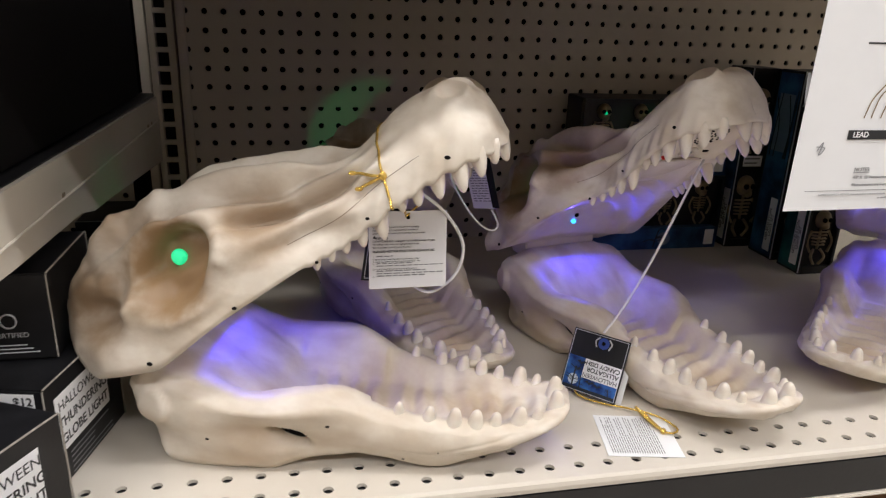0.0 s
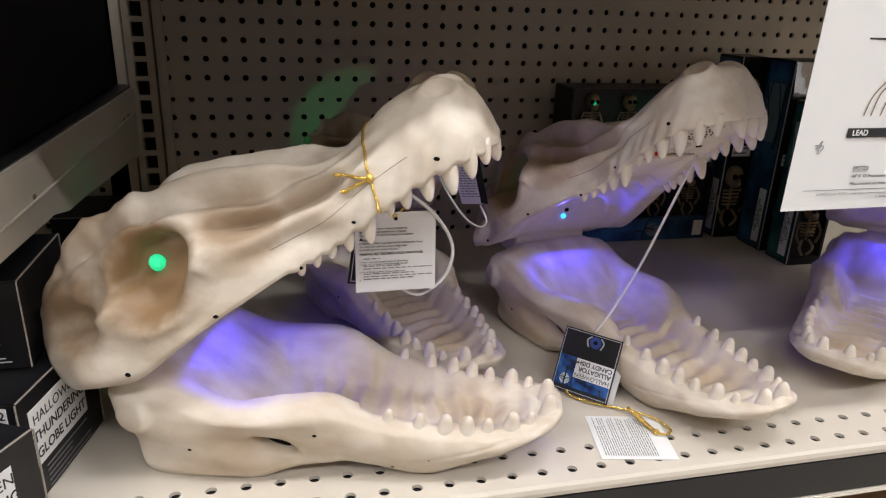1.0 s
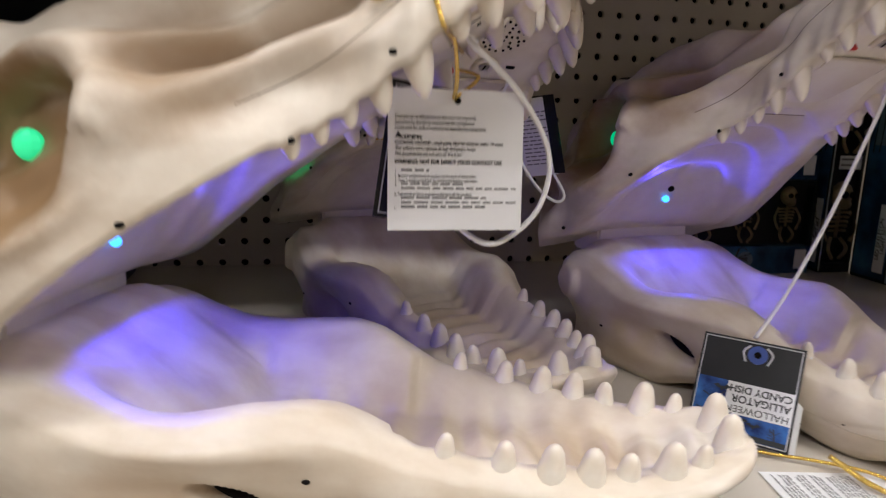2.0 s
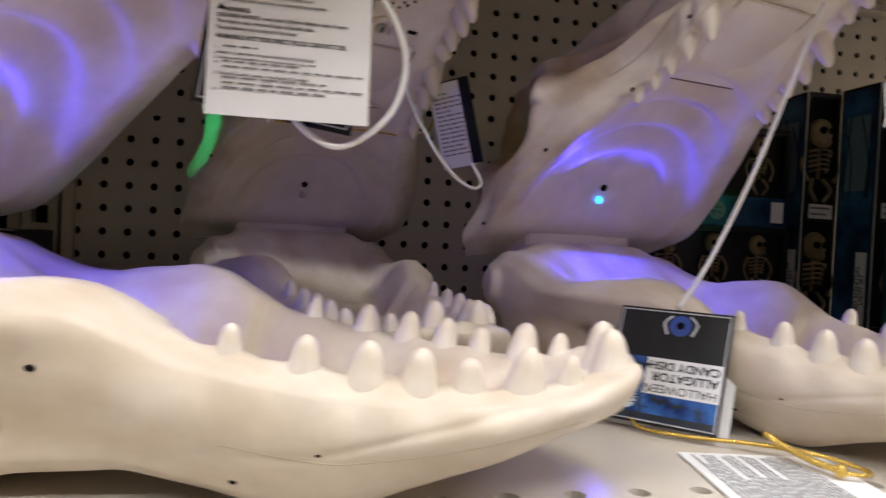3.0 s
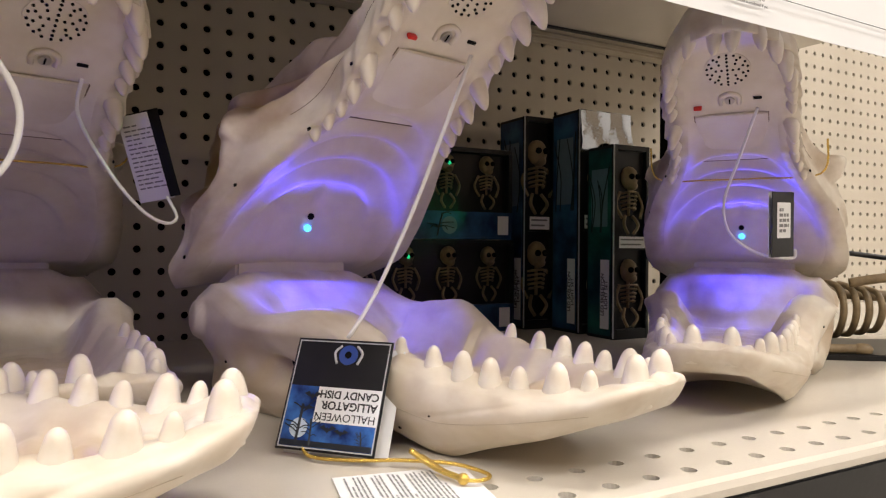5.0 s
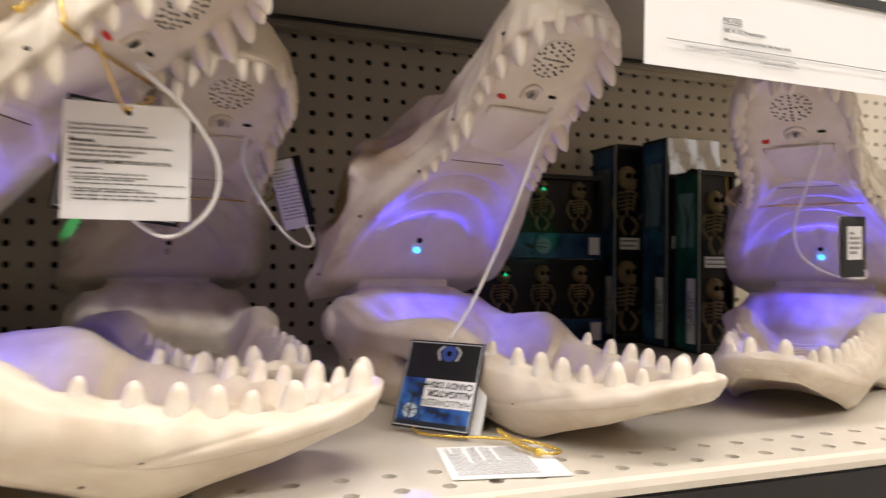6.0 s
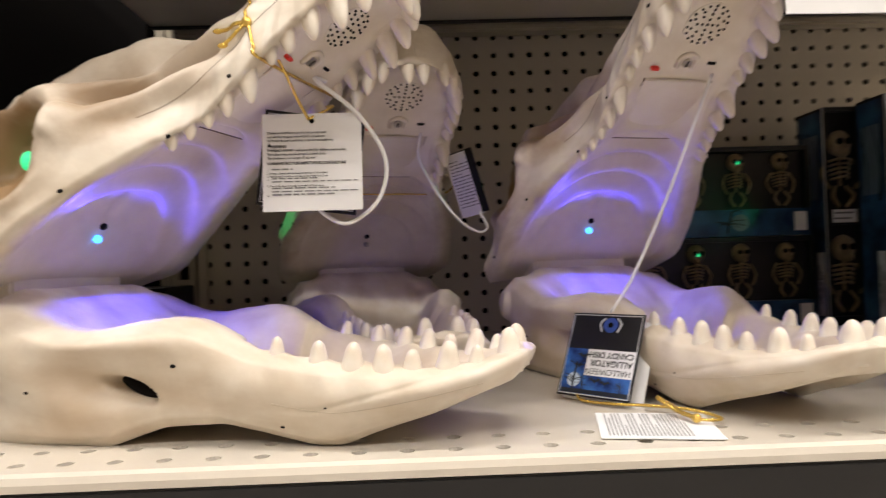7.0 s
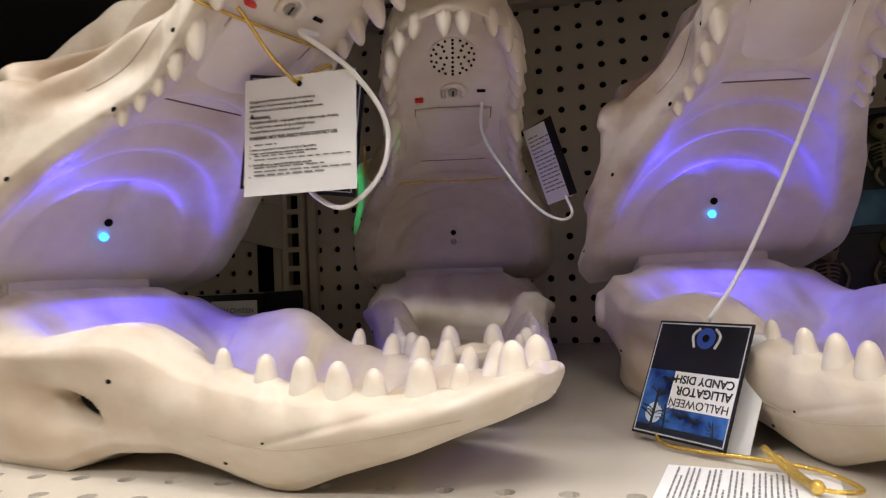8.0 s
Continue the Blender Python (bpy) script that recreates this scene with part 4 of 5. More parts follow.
part("warning_sign", loft([[Vector((0.003, 0, z)), Vector((0.006, 0, z)), Vector((0.0045, 0.0026, z))] for z in (0.0, 0.0003)]), INK, tag, "black warning triangle", False, pose(0, h - 0.0216, 0.0003))
bars(tag, 0.006, 0.030, h - 0.0370, h - 0.0354, 1, INK_SOFT, 0.5, 3)
bars(tag, 0.006, w - 0.003, h - 0.0452, h - 0.0412, 2, INK_SOFT, 0.34, 4)
bars(tag, 0.006, w - 0.003, h - 0.0516, h - 0.0474, 2, INK_SOFT, 0.34, 5)
bars(tag, 0.006, w - 0.010, h - 0.0535, h - 0.0516, 1, INK_SOFT, 0.5, 6)
m2 = m @ pose(-0.006, 0.006, -0.006, 4, 6, -7)
back_tag = thing("hang_tag", "black square product tag hanging behind the white one", "tag", m2)
part("card", sheet(0.064, 0.062, 0.0006), CARD_BLACK, back_tag)
for x0, x1, y0, y1 in ((0.002, 0.062, 0.002, 0.0026), (0.002, 0.062, 0.0594, 0.06), (0.002, 0.0026, 0.002, 0.06), (0.0614, 0.062, 0.002, 0.06)):
    part("border", box(x0, x1, y0, y1, 0.0003, 0.0005), SILVER, back_tag)

hole_a = (-0.140, 0.4988, 0.193)
cord_a = thing("cord", "white pull cord looping under the snout behind the tag", "cord")
start = in_gator("near", 0.161, 0.02, 0.226)
part("strand", tube([start, (-0.134, 0.495, 0.217), (-0.109, 0.499, 0.196), (-0.092, 0.502, 0.168), (-0.096, 0.503, 0.142), (-0.116, 0.503, 0.126), (-0.133, 0.503, 0.133), (-0.142, 0.5035, 0.147)], 0.0014, 8), CORD, cord_a, "", True)

el = thing("elastic", "gold elastic tied in a knot round the snout", "elastic")
loop = []
for k in range(33):
    a = radians(-32 + 244 * k / 32)
    dy, dz = math.cos(a), math.sin(a)
    out = Vector((-0.42 * dz, dy, dz))
    mid = Vector((0.141, 0, 0.252))
    loop.append(in_gator("near", *on_jaw(mid + out * 0.16, mid, 0.0009)))
part("band", tube(loop + [loop[0]], 0.0010, 6), GOLD, el, "", True)


def by_snout(x, z, lift):
    return Vector(in_gator("near", *on_jaw((x, -0.2, z), (x, 0, z), lift)))


inverse = (GATORS["near"].matrix_basis @ jaw_turn(2.0)).inverted()
local = inverse @ min((Vector(p) for p in loop), key=lambda p: (p - Vector((-0.1585, 0.4475, 0.2375))).length)
knot = by_snout(local.x, local.z, 0.0022)
part("knot", ball(0.0030, (1, 0.9, 1.1), u=10, v=7), GOLD, el, "", True, pose(*knot))
for tx, tz in ((-0.023, -0.0015), (-0.017, -0.0115)):
    ends = [by_snout(local.x + tx * f, local.z + tz * f, 0.0026 + 0.0015 * f) for f in (0.35, 0.7, 1.0)]
    part("tail", tube([knot, *ends], 0.0012, 6), GOLD, el, "", True)
    part("fringe", ball(0.0021, (1.5, 0.8, 0.8), u=8, v=6), GOLD, el, "frayed end of the elastic", False, pose(*ends[2]))
part("strand", tube([knot, (-0.151, 0.462, 0.221), (-0.144, 0.478, 0.203), hole_a], 0.0010, 6), GOLD, el, "", True)
part("strand", tube([hole_a, (-0.126, 0.51, 0.203), in_gator("near", 0.152, 0.040, 0.214)], 0.0010, 6), GOLD, el, "", True)

# fallen folded tag leaning beside the middle skull
m, w, h = flat_frame((0.021, 0.538, 0.0045), (0.060, 0.497, 0.0045), (0.036, 0.5595, 0.0590))
folded = thing("hang_tag", "upside-down glossy black and blue folded tag leaning on the shelf", "tag", m)
part("front_leaf", sheet(w, h, 0.0006), CARD_BLACK, folded, "black tag leaf")
back = part("back_leaf", sheet(w, h, 0.0006), PAPER, folded, "white back leaf", False, pose(0.003, -0.001, -0.004, 0, 9, 0))
part("picture", box(0.0015, w - 0.0015, 0.002, h * 0.56, 0.0001, 0.0003), NIGHT, folded, "printed blue night sky")
for x0, x1, y0, y1 in ((0.0012, w - 0.0012, 0.0012, 0.0018), (0.0012, w - 0.0012, h - 0.0018, h - 0.0012), (0.0012, 0.0018, 0.0012, h - 0.0012), (w - 0.0018, w - 0.0012, 0.0012, h - 0.0012)):
    part("border", box(x0, x1, y0, y1, 0.0003, 0.00045), SILVER, folded)
label = part("label", box(w * 0.33, w * 0.975, h * 0.25, h * 0.56, 0.0003, 0.0005), PAPER, folded, "white name label")
for line, yy, size, fat in (("HALLOWEEN", 0.305, 0.0058, 0.0), ("ALLIGATOR", 0.405, 0.0060, 0.00012), ("CANDY DISH", 0.500, 0.0057, 0.00012)):
    text_mesh(line, size, INK, label, pose(w * 0.955, h * yy, 0.0007, 0, 0, 180), align="LEFT", bold=fat)
part("moon", disc(0.0052, 0.0003, 18), MOON_BRIGHT, folded, "printed pale moon", False, pose(w * 0.2, h * 0.19, 0.0003))
eye = part("emblem", disc(0.0055, 0.0003, 18), TRY_BLUE, folded, "round blue emblem", False, pose(w * 0.56, h * 0.86, 0.0002))
part("pupil", disc(0.002, 0.0003, 12), DARK, eye, "", False, pose(0, 0, 0.0003))
for k in (-1, 1):
    part("wing", tube([(k * 0.0045, 0.005, 0), (k * 0.008, 0.001, 0), (k * 0.006, -0.005, 0)], 0.0007, 6), SILVER, eye, "", True)
rnd = random.Random(8)


def printed_tree(parent, x, y, size, z, seed, lean=0.0):
    rnd = random.Random(seed)
    bm = bmesh.new()
    tube([(x, y, z), (x + lean * size * 0.3, y + size * 0.5, z), (x + lean * size, y + size, z)], size * 0.035, 4, bm, 0.1)
    for k in range(7):
        f = rnd.uniform(0.25, 0.9)
        bx, by = x + lean * size * f, y + size * f
        d = rnd.choice((-1, 1))
        tube([(bx, by, z), (bx + d * size * 0.15, by + size * 0.10, z), (bx + d * size * rnd.uniform(0.25, 0.4), by + size * rnd.uniform(0.05, 0.3), z)], size * 0.016, 4, bm, 0.1)
    part("printed_tree", bm, TREE_INK, parent)


printed_tree(folded, w * 0.20, h * 0.05, 0.021, 0.0006, 2, 0.0)
printed_tree(folded, w * 0.34, h * 0.04, 0.014, 0.0006, 5, -0.1)
for bx, by, size in ((0.28, 0.47, 0.0052), (0.50, 0.19, 0.0050), (0.64, 0.17, 0.0042), (0.24, 0.36, 0.0036)):
    bm = bmesh.new()
    wing = ((-1, 0.25), (-0.45, 0.5), (-0.15, 0.15), (0, 0.35), (0.15, 0.15), (0.45, 0.5), (1, 0.25), (0.5, 0.0), (0.2, -0.1), (0, -0.35), (-0.2, -0.1), (-0.5, 0.0))
    bm.faces.new([bm.verts.new((w * bx + size * a, h * by + size * b, 0.0007)) for a, b in wing])
    part("printed_bat", bm, TREE_INK, folded)
part("ground_print", box(0.0022, w - 0.0022, 0.0022, h * 0.085, 0.0003, 0.0005), TREE_INK, folded)
printed_tree(folded, w * 0.86, h * 0.05, 0.009, 0.0005, 3, -0.2)

cord_c = thing("cord", "thin white cord from the jaw to the fallen tag", "cord")
part("strand", tube([in_gator("middle", 0.161, 0.02, 0.226), (0.122, 0.541, 0.180), (0.100, 0.538, 0.130), (0.078, 0.538, 0.085), (0.061, 0.5375, 0.0595)], 0.0012, 8), CORD, cord_c, "", True)

# printed slip lying on the deck with its gold string
a = math.atan2(0.417 - 0.429, 0.087 - 0.024)
slip = thing("paper_slip", "white printed leaflet lying flat on the shelf", "leaflet", pose(0.024, 0.429, 0.0012, 0, 0, math.degrees(a)))
part("card", sheet(0.065, 0.061, 0.0005, 0.0), PAPER, slip)
bars(slip, 0.004, 0.057, 0.004, 0.05, 22, INK_SOFT, 0.36, 11, 0.0004, True)
gold = thing("elastic", "gold elastic string knotted on the leaflet", "elastic")
part("strand", tube([(0.034, 0.532, 0.010), (0.034, 0.522, 0.003), (0.050, 0.505, 0.003), (0.072, 0.490, 0.004), (0.092, 0.474, 0.004), (0.101, 0.455, 0.003), (0.092, 0.447, 0.004), (0.084, 0.452, 0.004)], 0.0010, 6), GOLD, gold, "", True)
part("knot", ball(0.0028, u=10, v=7), GOLD, gold, "", True, pose(0.085, 0.451, 0.0045))
part("tail", tube([(0.085, 0.451, 0.0045), (0.079, 0.466, 0.006), (0.073, 0.482, 0.011)], 0.0015, 6), GOLD, gold, "", True)
part("tail", tube([(0.085, 0.451, 0.0045), (0.083, 0.466, 0.004), (0.078, 0.48, 0.008)], 0.0013, 6), GOLD, gold, "", True)

# back skull: cord, tag, elastic across the palate
cord_b = thing("cord", "white cord hanging from the back skull to its tag", "cord")
part("strand", tube([in_gator("back", 0.161, 0.02, 0.226), (-0.070, 0.655, 0.188), (-0.052, 0.660, 0.155), (-0.034, 0.664, 0.133), (-0.019, 0.667, 0.1245), (-0.011, 0.674, 0.129), (-0.016, 0.684, 0.143)], 0.0011, 8), CORD, cord_b, "", True)
m, w, h = flat_frame((-0.031, 0.705, 0.139), (-0.011, 0.688, 0.143), (-0.049, 0.701, 0.198))
tag_b = thing("hang_tag", "white printed folded tag hanging beside the back skull", "tag", m)
part("front_leaf", sheet(0.027, 0.060, 0.0005), PAPER, tag_b)
part("back_leaf", sheet(0.032, 0.060, 0.0005), CARD_BLACK, tag_b, "black outer leaf", False, pose(0.001, 0.001, -0.004, 0, -10, 0))
bars(tag_b, 0.003, 0.024, 0.008, 0.054, 15, INK_SOFT, 0.32, 21)
for key, tone in (("back", "back"), ("far", "far")):
    band = thing("elastic", "thin gold elastic stretched across the open palate", "elastic")
    part("band", tube([in_gator(key, 0.105, -0.070, 0.205), in_gator(key, 0.088, -0.066, 0.178), in_gator(key, 0.083, -0.02, 0.176), in_gator(key, 0.083, 0.02, 0.176), in_gator(key, 0.088, 0.066, 0.178), in_gator(key, 0.105, 0.070, 0.205)], 0.0008, 6), GOLD, band, "", True)

# far skull: cord loop and tag in the mouth
cord_d = thing("cord", "white cord looping down inside the far skull's mouth", "cord")
part("strand", tube([in_gator("far", 0.161, 0.02, 0.226), in_gator("far", 0.14, 0.006, 0.190), in_gator("far", 0.13, -0.006, 0.155), in_gator("far", 0.12, -0.002, 0.128), in_gator("far", 0.11, 0.02, 0.111), in_gator("far", 0.10, 0.045, 0.107), in_gator("far", 0.10, 0.047, 0.115)], 0.0012, 8), CORD, cord_d, "", True)
bl, br, tl = in_gator("far", 0.115, 0.030, 0.108), in_gator("far", 0.085, 0.046, 0.108), in_gator("far", 0.115, 0.030, 0.160)
m, w, h = flat_frame(bl, br, tl)
tag_d = thing("hang_tag", "black folded tag with a white panel inside the far mouth", "tag", m)
part("front_leaf", sheet(0.034, 0.055, 0.0006), CARD_BLACK, tag_d)
part("back_leaf", sheet(0.034, 0.055, 0.0006), PAPER, tag_d, "white inner leaf", False, pose(0.0, 0.0, -0.003, 0, 14, 0))
part("label", box(0.007, 0.028, 0.016, 0.046, 0.0002, 0.0004), PAPER, tag_d, "pale printed panel")
bars(tag_d, 0.010, 0.025, 0.02, 0.042, 5, INK_SOFT, 0.6, 31, 0.0006)

# ---- planogram sheet on the upper shelf's edge ----
plan = thing("planogram_sheet", "white printed planogram sheet hanging from the upper shelf edge", "notice", pose(0.119, 0.400, 0.2195, 90, 0, 1.5))
part("paper", sheet(0.29, 0.235, 0.0004, 0.004), PAPER, plan)
text_mesh("NOTES:", 0.0041, INK, plan, pose(0.052, 0.0300, 0.0012), align="LEFT")
part("underline", box(0.052, 0.0655, 0.0278, 0.0281, 0.001, 0.0012), INK, plan)
text_mesh("•58\" X  12' Presentation", 0.0031, INK, plan, pose(0.052, 0.0243, 0.0012), align="LEFT")
text_mesh("•Measurements are from the base deck", 0.0031, INK, plan, pose(0.052, 0.0188, 0.0012), align="LEFT")
part("rule", box(0.014, 0.275, 0.0146, 0.0149, 0.0012, 0.0014), INK, plan)
text_mesh("CONFIDENTIALITY NOTICE: This information is intended only for the person or entity to", 0.0021, INK_SOFT, plan, pose(0.026, 0.0118, 0.0012), align="LEFT")
text_mesh("or distribution is prohibited. If you", 0.0021, INK_SOFT, plan, pose(0.078, 0.0088, 0.0012), align="LEFT")
lead = part("lead_bar", box(0.040, 0.27, 0.052, 0.0585, 0.001, 0.0012), INK, plan, "black caption bar")
text_mesh("LEAD", 0.0055, PAPER, lead, pose(0.044, 0.0552, 0.0014), align="LEFT", bold=0.0001)
for mark, yy in (("29\"", 0.120), ("46\"", 0.152)):
    text_mesh(mark, 0.0065, INK, plan, pose(0.022, yy, 0.0012), align="LEFT")
    part("tick", box(0.022, 0.030, yy - 0.0042, yy - 0.0038, 0.001, 0.0012), INK, plan)
    part("rule", box(0.040, 0.27, yy - 0.003, yy - 0.0018, 0.001, 0.0012), INK, plan)
bm = bmesh.new()
for x0, dy in ((0.052, 0.0), (0.058, 0.002), (0.066, 0.0), (0.072, 0.001)):
    tube([(x0, 0.077, 0.0012), (x0 + 0.004, 0.090 + dy, 0.0012), (x0 + 0.012, 0.100, 0.0012), (x0 + 0.014, 0.104, 0.0012)], 0.0006, 5, bm, 0.15)
for k in range(6):
    tube([(0.070 + k * 0.005, 0.100, 0.0012), (0.072 + k * 0.005, 0.110, 0.0012), (0.076 + k * 0.005, 0.117, 0.0012)], 0.0012, 5, bm, 0.15)
part("product_picture", bm, SKEL, plan, "small printed picture of a skeleton figure", False, pose(-0.002, -0.010, 0))
bm = ball(0.016, (1, 0.8, 0.01), (0.090, 0.133, 0.0012))
part("product_picture", bm, BROWN, plan, "small printed brown picture")
part("scribble", tube([(0.024, 0.066, 0.0012), (0.028, 0.072, 0.0012), (0.026, 0.063, 0.0012), (0.030, 0.068, 0.0012), (0.023, 0.069, 0.0012)], 0.0003, 4), INK_SOFT, plan, "pen scribble", False, pose(-0.007, -0.022, 0))


# ---- boxed goods ----
def toy_skeleton(parent, x, z, size, y, seed):
    """A small plastic skeleton seen behind a box window: skull, ribs, arms, legs."""
    rnd = random.Random(seed)
    fig = part("toy_skeleton", ball(size * 0.16, (1.0, 0.8, 1.1), (x, y, z + size * 0.78), u=10, v=7), SKEL, parent, "small bone-coloured toy skeleton", True)
    snout = ball(size * 0.10, (0.9, 1.0, 0.8), (x + size * 0.03, y - size * 0.03, z + size * 0.66), u=8, v=6)
    part("jaw", snout, SKEL, fig, "", True)
    for s in (-1, 1):
        part("eye", ball(size * 0.045, at=(x + s * size * 0.06, y - size * 0.13, z + size * 0.79), u=8, v=6), DARK, fig)
    bm = bmesh.new()
    tube([(x, y, z + size * 0.62), (x, y, z + size * 0.2)], size * 0.025, 5, bm)
    for k in range(5):
        zz, ww = z + size * (0.55 - 0.06 * k), size * (0.16 - 0.012 * k)
        tube([(x - ww, y + size * 0.02, zz - size * 0.02), (x - ww * 0.6, y - size * 0.08, zz), (x, y - size * 0.10, zz + size * 0.01), (x + ww * 0.6, y - size * 0.08, zz), (x + ww, y + size * 0.02, zz - size * 0.02)], size * 0.018, 5, bm)
    part("ribs", bm, SKEL, fig, "", True)
    for s in (-1, 1):
        part("arm", tube([(x + s * size * 0.17, y, z + size * 0.56), (x + s * size * (0.24 + rnd.uniform(0, 0.04)), y - size * 0.03, z + size * 0.36), (x + s * size * 0.18, y - size * 0.06, z + size * 0.16)], size * 0.024, 5), SKEL, fig, "", True)
        part("leg", tube([(x + s * size * 0.07, y, z + size * 0.2), (x + s * size * 0.14, y - size * 0.06, z + size * 0.06), (x + s * size * 0.05, y - size * 0.05, z - size * 0.08)], size * 0.026, 5), SKEL, fig, "", True)


def tall_box(x, y, w, d, h, tint, label, foil, seed):
    """Window box: printed left side, glossy front window with a skeleton, peaked clear top."""
    b = thing("light_set_box", label, "boxed light set", pose(x, y, 0), "boxed skeleton light sets")
    part("shell", box(0, w, 0.006, d, 0, h, 0.0012), CARD_BLACK, b)
    part("left_panel", box(-0.0008, -0.0001, 0.004, d - 0.004, 0.004, h - 0.004), tint, b, "blue night sky side panel")
    for x0, x1, z0, z1 in ((0, 0.005, 0, h), (w - 0.005, w, 0, h), (0.005, w - 0.005, 0, 0.012), (0.005, w - 0.005, h - 0.006, h), (0.005, w - 0.005, h * 0.46, h * 0.50)):
        part("window_frame", box(x0, x1, -0.001, 0.0058, z0, z1, 0.0005), CARD_BLACK, b)
    # silver strip paints a highlight down the front corner
    part("corner_glint", box(-0.0012, 0.0004, -0.0014, 0.0002, 0.002, h, 0.0003), SILVER, b, "silver strip painted as a glint on the corner")
    part("label", box(0.008, w - 0.006, -0.0016, -0.0011, h * 0.47, h * 0.53), PAPER, b, "small white price label")
    part("print_line", box(0.010, w - 0.010, -0.0019, -0.0017, h * 0.51, h * 0.518), INK_SOFT, b)
    part("print_line", box(0.010, w - 0.014, -0.0019, -0.0017, h * 0.485, h * 0.493), INK_SOFT, b)
    toy_skeleton(b, w * 0.5, h * 0.57, h * 0.34, 0.005, seed)
    toy_skeleton(b, w * 0.5, h * 0.09, h * 0.34, 0.005, seed + 1)
    # white end label on the side panel, lettered upward
    tape = part("side_label", box(-0.0014, -0.0009, 0.006, 0.021, 0.012, 0.095), PAPER, b, "white side label")
    base = Matrix.Translation((-0.0016, 0.0135, 0.053)) @ Matrix(((0, 0, -1, 0), (0, -1, 0, 0), (-1, 0, 0, 0), (0, 0, 0, 1))) @ pose(0, 0, 0, 0, 0, 180)
    text_mesh("LED SKELETON\nLIGHT SET", 0.0075, INK, tape, base, bold=0.0001, spacing=0.85)
    bm = bmesh.new()
    rnd = random.Random(seed + 40)
    zt = h * 0.55
    for k in range(5):
        y0 = rnd.uniform(0.006, d - 0.008)
        tube([(-0.001, y0, zt), (-0.001, y0 + rnd.uniform(-0.008, 0.008), zt + h * 0.16), (-0.001, min(max(y0 + rnd.uniform(-0.02, 0.02), 0.006), d - 0.006), zt + h * rnd.uniform(0.24, 0.36))], 0.0009, 4, bm)
    part("printed_tree", bm, TREE_INK, b)
    part("moon", box(-0.00095, -0.0008, d * 0.2, d * 0.8, h * 0.58, h * 0.88), MOON, b, "printed pale moonlit sky")
    if foil:
        film = bmesh.new()
        rows = []
        for i in range(9):
            rows.append([film.verts.new((w * i / 8, -0.003 - 0.004 * math.sin(i * 1.7 + j) * 0.4 - 0.002 * (j == 1), h - 0.055 + 0.054 * j / 4)) for j in range(5)])
        for i in range(8):
            for j in range(4):
                film.faces.new((rows[i][j], rows[i + 1][j], rows[i + 1][j + 1], rows[i][j + 1]))
        part("window_film", film, FOIL, b, "crinkled shiny clear window film", True)
    return b


tall_box(0.452, 0.930, 0.046, 0.060, 0.283, NIGHT_BOX, "tall dark blue window box with a toy skeleton", False, 50)
tall_box(0.488, 0.862, 0.084, 0.056, 0.284, NIGHT_BOX, "tall dark blue window box with shiny crinkled film", True, 60)
tall_box(0.489, 0.800, 0.056, 0.048, 0.232, GREEN_BOX, "shorter green and blue window box with a toy skeleton", False, 70)


def short_box(x, y, z, w, d, h, label, seed, lit):
    b = thing("skeleton_light_box", label, "boxed light set", pose(x, y, z), "stacked skeleton light boxes")
    part("shell", box(0, w, 0.012, d, 0, h, 0.0012), CARD_BLACK, b)
    part("window_frame", box(0, w, -0.001, 0.0118, 0, h * 0.30, 0.0008), NIGHT_BOX, b, "dark blue printed lower front")
    part("window_frame", box(0, w, -0.001, 0.0118, h - 0.006, h, 0.0008), CARD_BLACK, b)
    for fx in (0, w - 0.005):
        part("window_frame", box(fx, fx + 0.005, -0.001, 0.0118, h * 0.30, h - 0.006), CARD_BLACK, b)
    part("moon", disc(0.011, 0.0004, 20), MOON, b, "printed pale moon", False, pose(w * 0.62, -0.0014, h * 0.15, 90, 0, 0))
    printed_tree_up(b, w * 0.55, 0.004, h * 0.24, seed)
    part("label", box(w - 0.022, w - 0.006, -0.0016, -0.0011, h * 0.05, h * 0.26), PAPER, b, "small white code label")
    bars(b, 0.0, 0.012, 0.0, 0.018, 5, INK_SOFT, 0.5, seed, 0.0)
    for k in range(4):
        toy_skeleton(b, w * (0.14 + 0.24 * k), h * 0.38, h * 0.58, 0.008, seed + k)
    if lit:
        for k in lit:
            part("tiny_lamp", ball(0.0026, at=(w * (0.14 + 0.24 * k), 0.0005, h * 0.82), u=8, v=6), GREEN_LED, b, "glowing green eye lamp", True)
    return b


def printed_tree_up(parent, x, z, size, seed):
    rnd = random.Random(seed)
    bm = bmesh.new()
    tube([(x, -0.0016, z), (x + size * 0.1, -0.0016, z + size * 0.5), (x + size * 0.25, -0.0016, z + size)], size * 0.05, 4, bm)
    for k in range(8):
        f, d = rnd.uniform(0.3, 1.0), rnd.choice((-1, 1))
        bx, bz = x + size * 0.2 * f, z + size * f
        tube([(bx, -0.0016, bz), (bx + d * size * 0.25, -0.0016, bz + size * 0.08), (bx + d * size * rnd.uniform(0.4, 0.8), -0.0016, bz + size * rnd.uniform(-0.1, 0.25))], size * 0.022, 4, bm)
    part("printed_tree", bm, TREE_INK, parent)


short_box(0.190, 0.930, 0.0, 0.245, 0.070, 0.118, "dark blue window box of skeleton lights at the bottom", 80, (1,))
short_box(0.188, 0.932, 0.119, 0.245, 0.070, 0.116, "dark blue window box of skeleton lights stacked on another", 90, (0, 2))


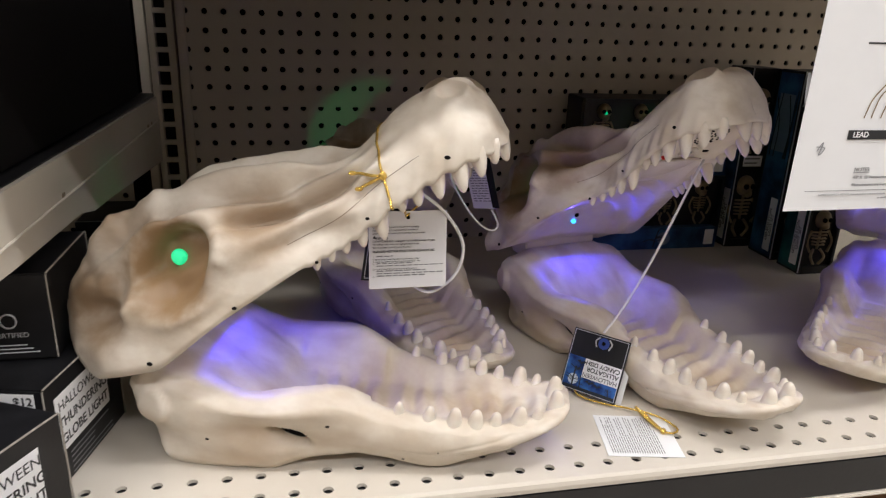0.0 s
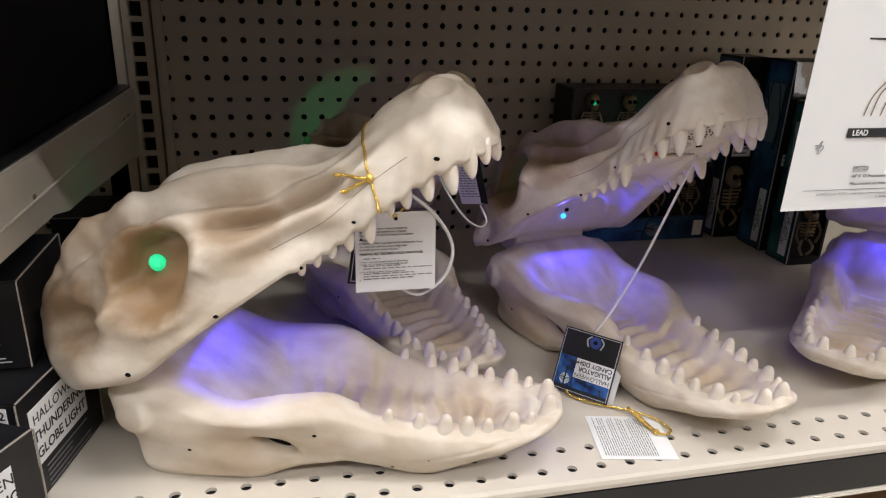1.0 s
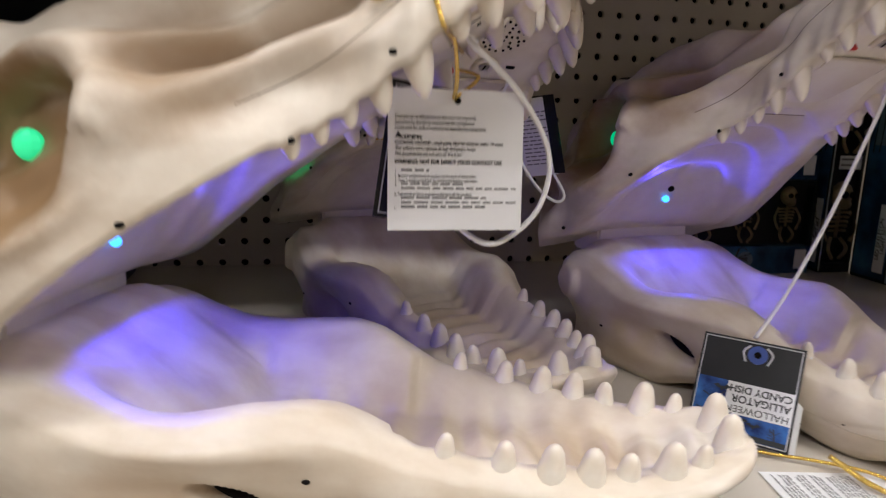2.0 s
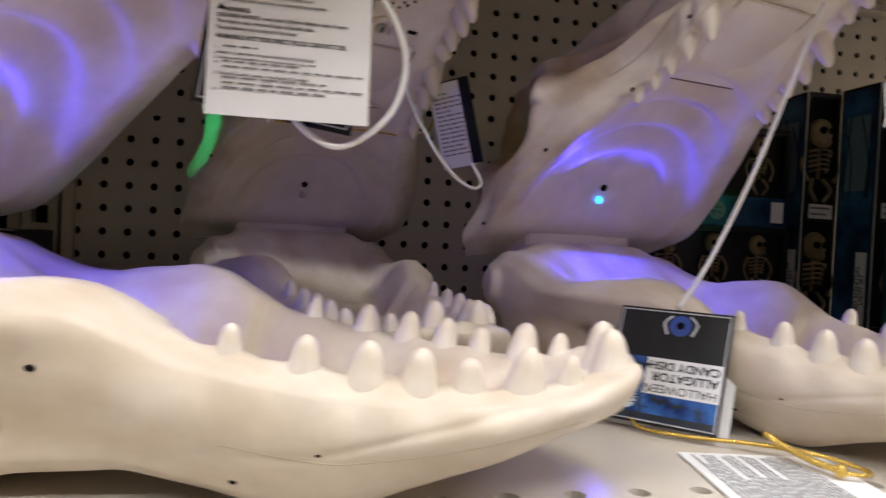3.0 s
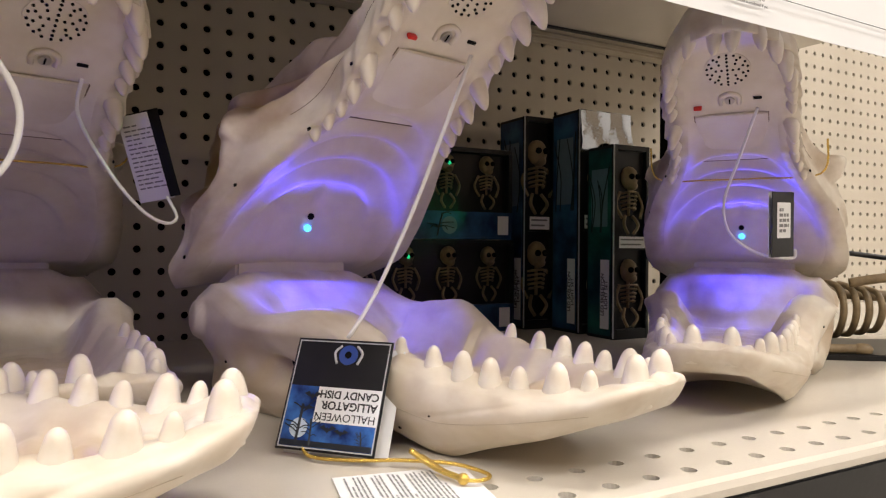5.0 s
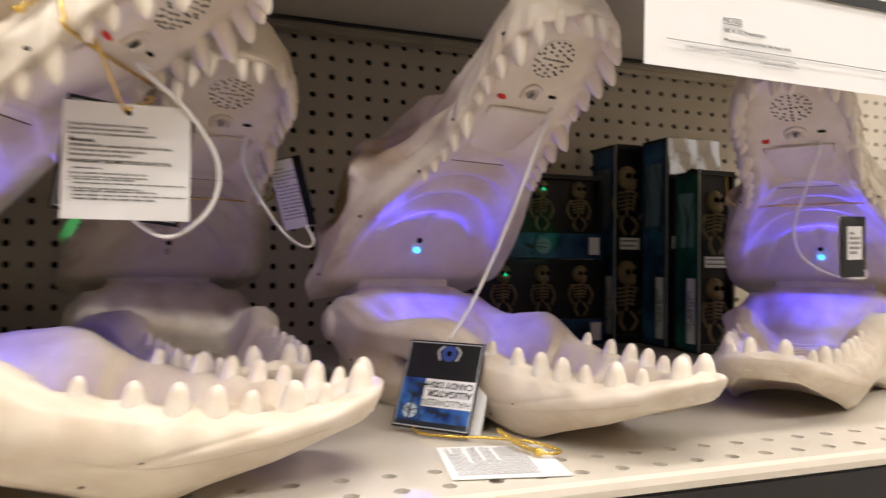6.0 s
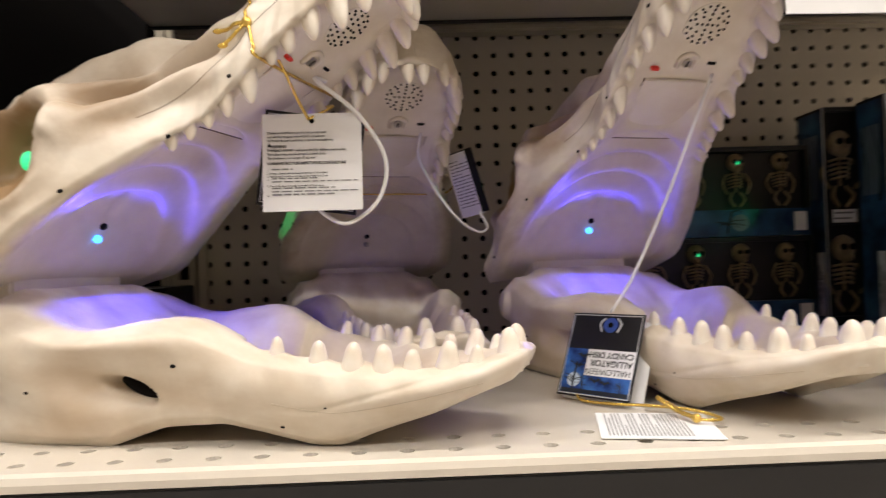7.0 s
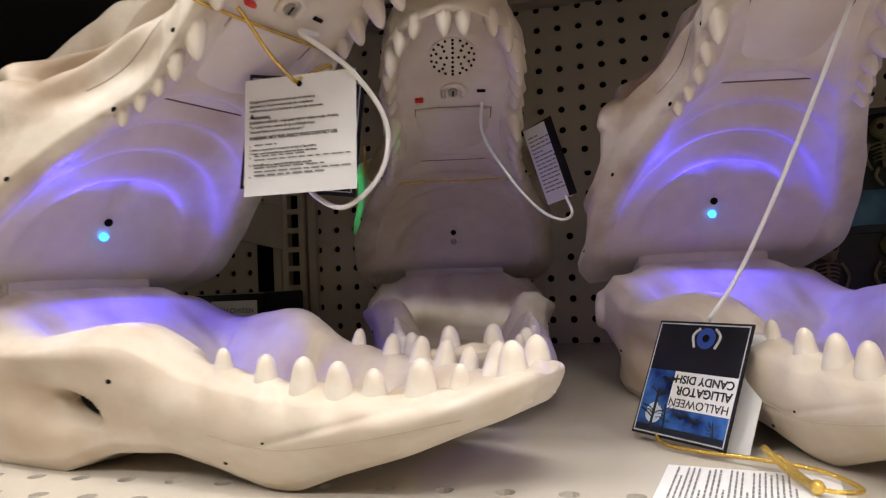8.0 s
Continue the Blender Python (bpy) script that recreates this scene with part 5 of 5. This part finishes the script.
def globe_box(x1, y0, y1, z0, z1, depth, label, seed, words, turn_by=0.0):
    """Black carton whose right side carries the white name label."""
    b = thing("globe_light_box", label, "boxed lamp", pose(x1, y0, z0, 0, 0, turn_by), "black boxed lamps")
    d, h = y1 - y0, z1 - z0
    part("carton", box(-depth, 0, 0, d, 0, h, 0.0012), CARD_BLACK, b)
    for yy in (0.0, d):
        part("edge_wear", box(-0.0004, 0.0005, yy - 0.0005, yy + 0.0005, 0.001, h - 0.001), CARD_EDGE, b, "worn paper edge")
    part("edge_wear", box(-0.0004, 0.0005, 0.001, d - 0.001, h - 0.0005, h + 0.0004), CARD_EDGE, b, "worn paper edge")
    if words:
        tape = part("label", box(0.0003, 0.0007, d * 0.10, d * 0.78, h * 0.32, h * 0.84), PAPER, b, "white name label")
        turn = Matrix(((0, 0, 1, 0.0009), (1, 0, 0, 0), (0, 1, 0, 0), (0, 0, 0, 1)))
        for k, (line, fat) in enumerate((("HALLOWEEN", 0.0), ("THUNDERING", 0.0002), ("GLOBE LIGHT", 0.0002))):
            text_mesh(line, 0.0112, INK, tape, Matrix.Translation((0, d * 0.44, h * (0.73 - 0.155 * k))) @ turn, bold=fat)
        bars_side = bmesh.new()
        rnd = random.Random(seed)
        for k in range(5):
            box(0.0003, 0.0005, d * 0.2, d * rnd.uniform(0.5, 0.8), h * (0.04 + 0.05 * k), h * (0.04 + 0.05 * k) + 0.0012, 0, bars_side)
        part("print_line", bars_side, INK_SOFT, b)
    return b


b1 = globe_box(-0.4285, 0.338, 0.436, 0.0, 0.083, 0.14, "glossy black lamp carton at the shelf's front edge", 1, True, -26)
b2 = globe_box(-0.4030, 0.449, 0.558, 0.0, 0.087, 0.15, "glossy black lamp carton with white name label", 2, True, -12)
sticker = part("sticker", disc(0.013, 0.0004, 28), TRY_BLUE, b2, "blue oval sticker", False, pose(-0.03, 0.055, 0.0863) @ Matrix.Diagonal((1.5, 0.9, 1, 1)))
text_mesh("TRY\nME!", 0.010, PAPER, sticker, pose(0, 0, 0.0004) @ Matrix.Diagonal((0.75, 1.0, 1, 1)), bold=0.0002, spacing=0.8)
price = part("price_label", box(-0.07, -0.006, -0.0008, -0.0003, 0.072, 0.084), PAPER, b2, "white price label")
text_mesh("$12", 0.009, INK, price, Matrix.Translation((-0.014, -0.001, 0.078)) @ pose(0, 0, 0, 90, 0, 0), bold=0.0002)
b3 = globe_box(-0.4055, 0.497, 0.600, 0.0882, 0.157, 0.14, "black lamp carton stacked on another", 3, False)
ring = part("mark", tube([(-0.03 + 0.0055 * math.cos(a), -0.0006, 0.032 + 0.0055 * math.sin(a)) for a in (2 * math.pi * k / 12 for k in range(13))], 0.0007, 6), SILVER, b3, "round printed safety mark", True)
text_mesh("CERTIFIED", 0.0055, SILVER, b3, Matrix.Translation((-0.03, -0.0006, 0.0205)) @ pose(0, 0, 0, 90, 0, 0))
for k in range(3):
    part("print_line", box(-0.075, -0.012 - 0.004 * k, -0.0006, -0.0002, 0.006 + 0.003 * k, 0.0068 + 0.003 * k), SILVER, b3)
globe_box(-0.412, 0.600, 0.76, 0.0, 0.082, 0.16, "black lamp carton further back on the shelf", 4, False)
b5 = thing("globe_light_box", "black lamp carton standing near the pegboard", "boxed lamp", pose(-0.505, 0.895, 0), "black boxed lamps")
part("carton", box(0, 0.125, 0, 0.1, 0, 0.078, 0.001), CARD_BLACK, b5)
part("edge_wear", box(0, 0.125, -0.0005, 0.0005, 0.0776, 0.0784), SILVER, b5)
tape = part("label", box(0.055, 0.115, -0.0009, -0.0003, 0.03, 0.07), PAPER, b5, "white name label")
text_mesh("HALLOWEEN", 0.0085, INK, tape, Matrix.Translation((0.085, -0.0011, 0.058)) @ pose(0, 0, 0, 90, 0, 0))

# ---- boxed animal skeleton on the next stretch of shelf ----
tray = thing("animal_skeleton", "tan plastic animal skeleton lying on a black backing card", "skeleton toy", pose(0.60, 0.66, 0.0, 0, 0, -35))
part("backing_card", box(-0.05, 0.26, -0.06, 0.07, 0.0, 0.006, 0.001), CARD_BLACK, tray, "black backing card")
body = part("spine", tube([(-0.03, 0.01, 0.05), (0.03, 0.012, 0.062), (0.10, 0.012, 0.060), (0.20, 0.01, 0.055)], 0.006, 8), SKEL, tray, "", True)
rib = to_mesh("rib", tube([(0, 0.012, 0.030), (0, -0.020, 0.024), (0, -0.030, 0.0), (0, -0.016, -0.026), (0, 0.01, -0.03)], 0.0036, 7), SKEL, True)
for k in range(10):
    shared("rib", rib, tray, pose(-0.02 + k * 0.0125, 0.01, 0.045, 0, 0, 0) @ Matrix.Diagonal((1, 1, 0.75 + 0.25 * math.sin(0.4 + k * 0.3), 1)))
for pts in ([(-0.01, -0.02, 0.03), (0.0, -0.045, 0.012), (0.06, -0.05, 0.010)], [(0.06, -0.02, 0.075), (0.10, -0.03, 0.082), (0.13, -0.04, 0.078)], [(0.12, -0.01, 0.03), (0.15, -0.04, 0.015), (0.2, -0.05, 0.012)]):
    leg = part("leg", tube(pts, 0.005, 7), SKEL, tray, "", True)
    part("paw", ball(0.008, (1.3, 1, 0.8), pts[-1], u=8, v=6), SKEL, leg, "", True)
part("skull", ball(0.03, (1.3, 0.9, 0.8), (0.16, 0.03, 0.085), u=14, v=10), SKEL, tray, "", True)
part("film", tube([(0.0, 0.04, 0.10), (0.06, 0.045, 0.107), (0.13, 0.05, 0.10)], 0.003, 6), BLACK, tray, "dark twist tie", True)
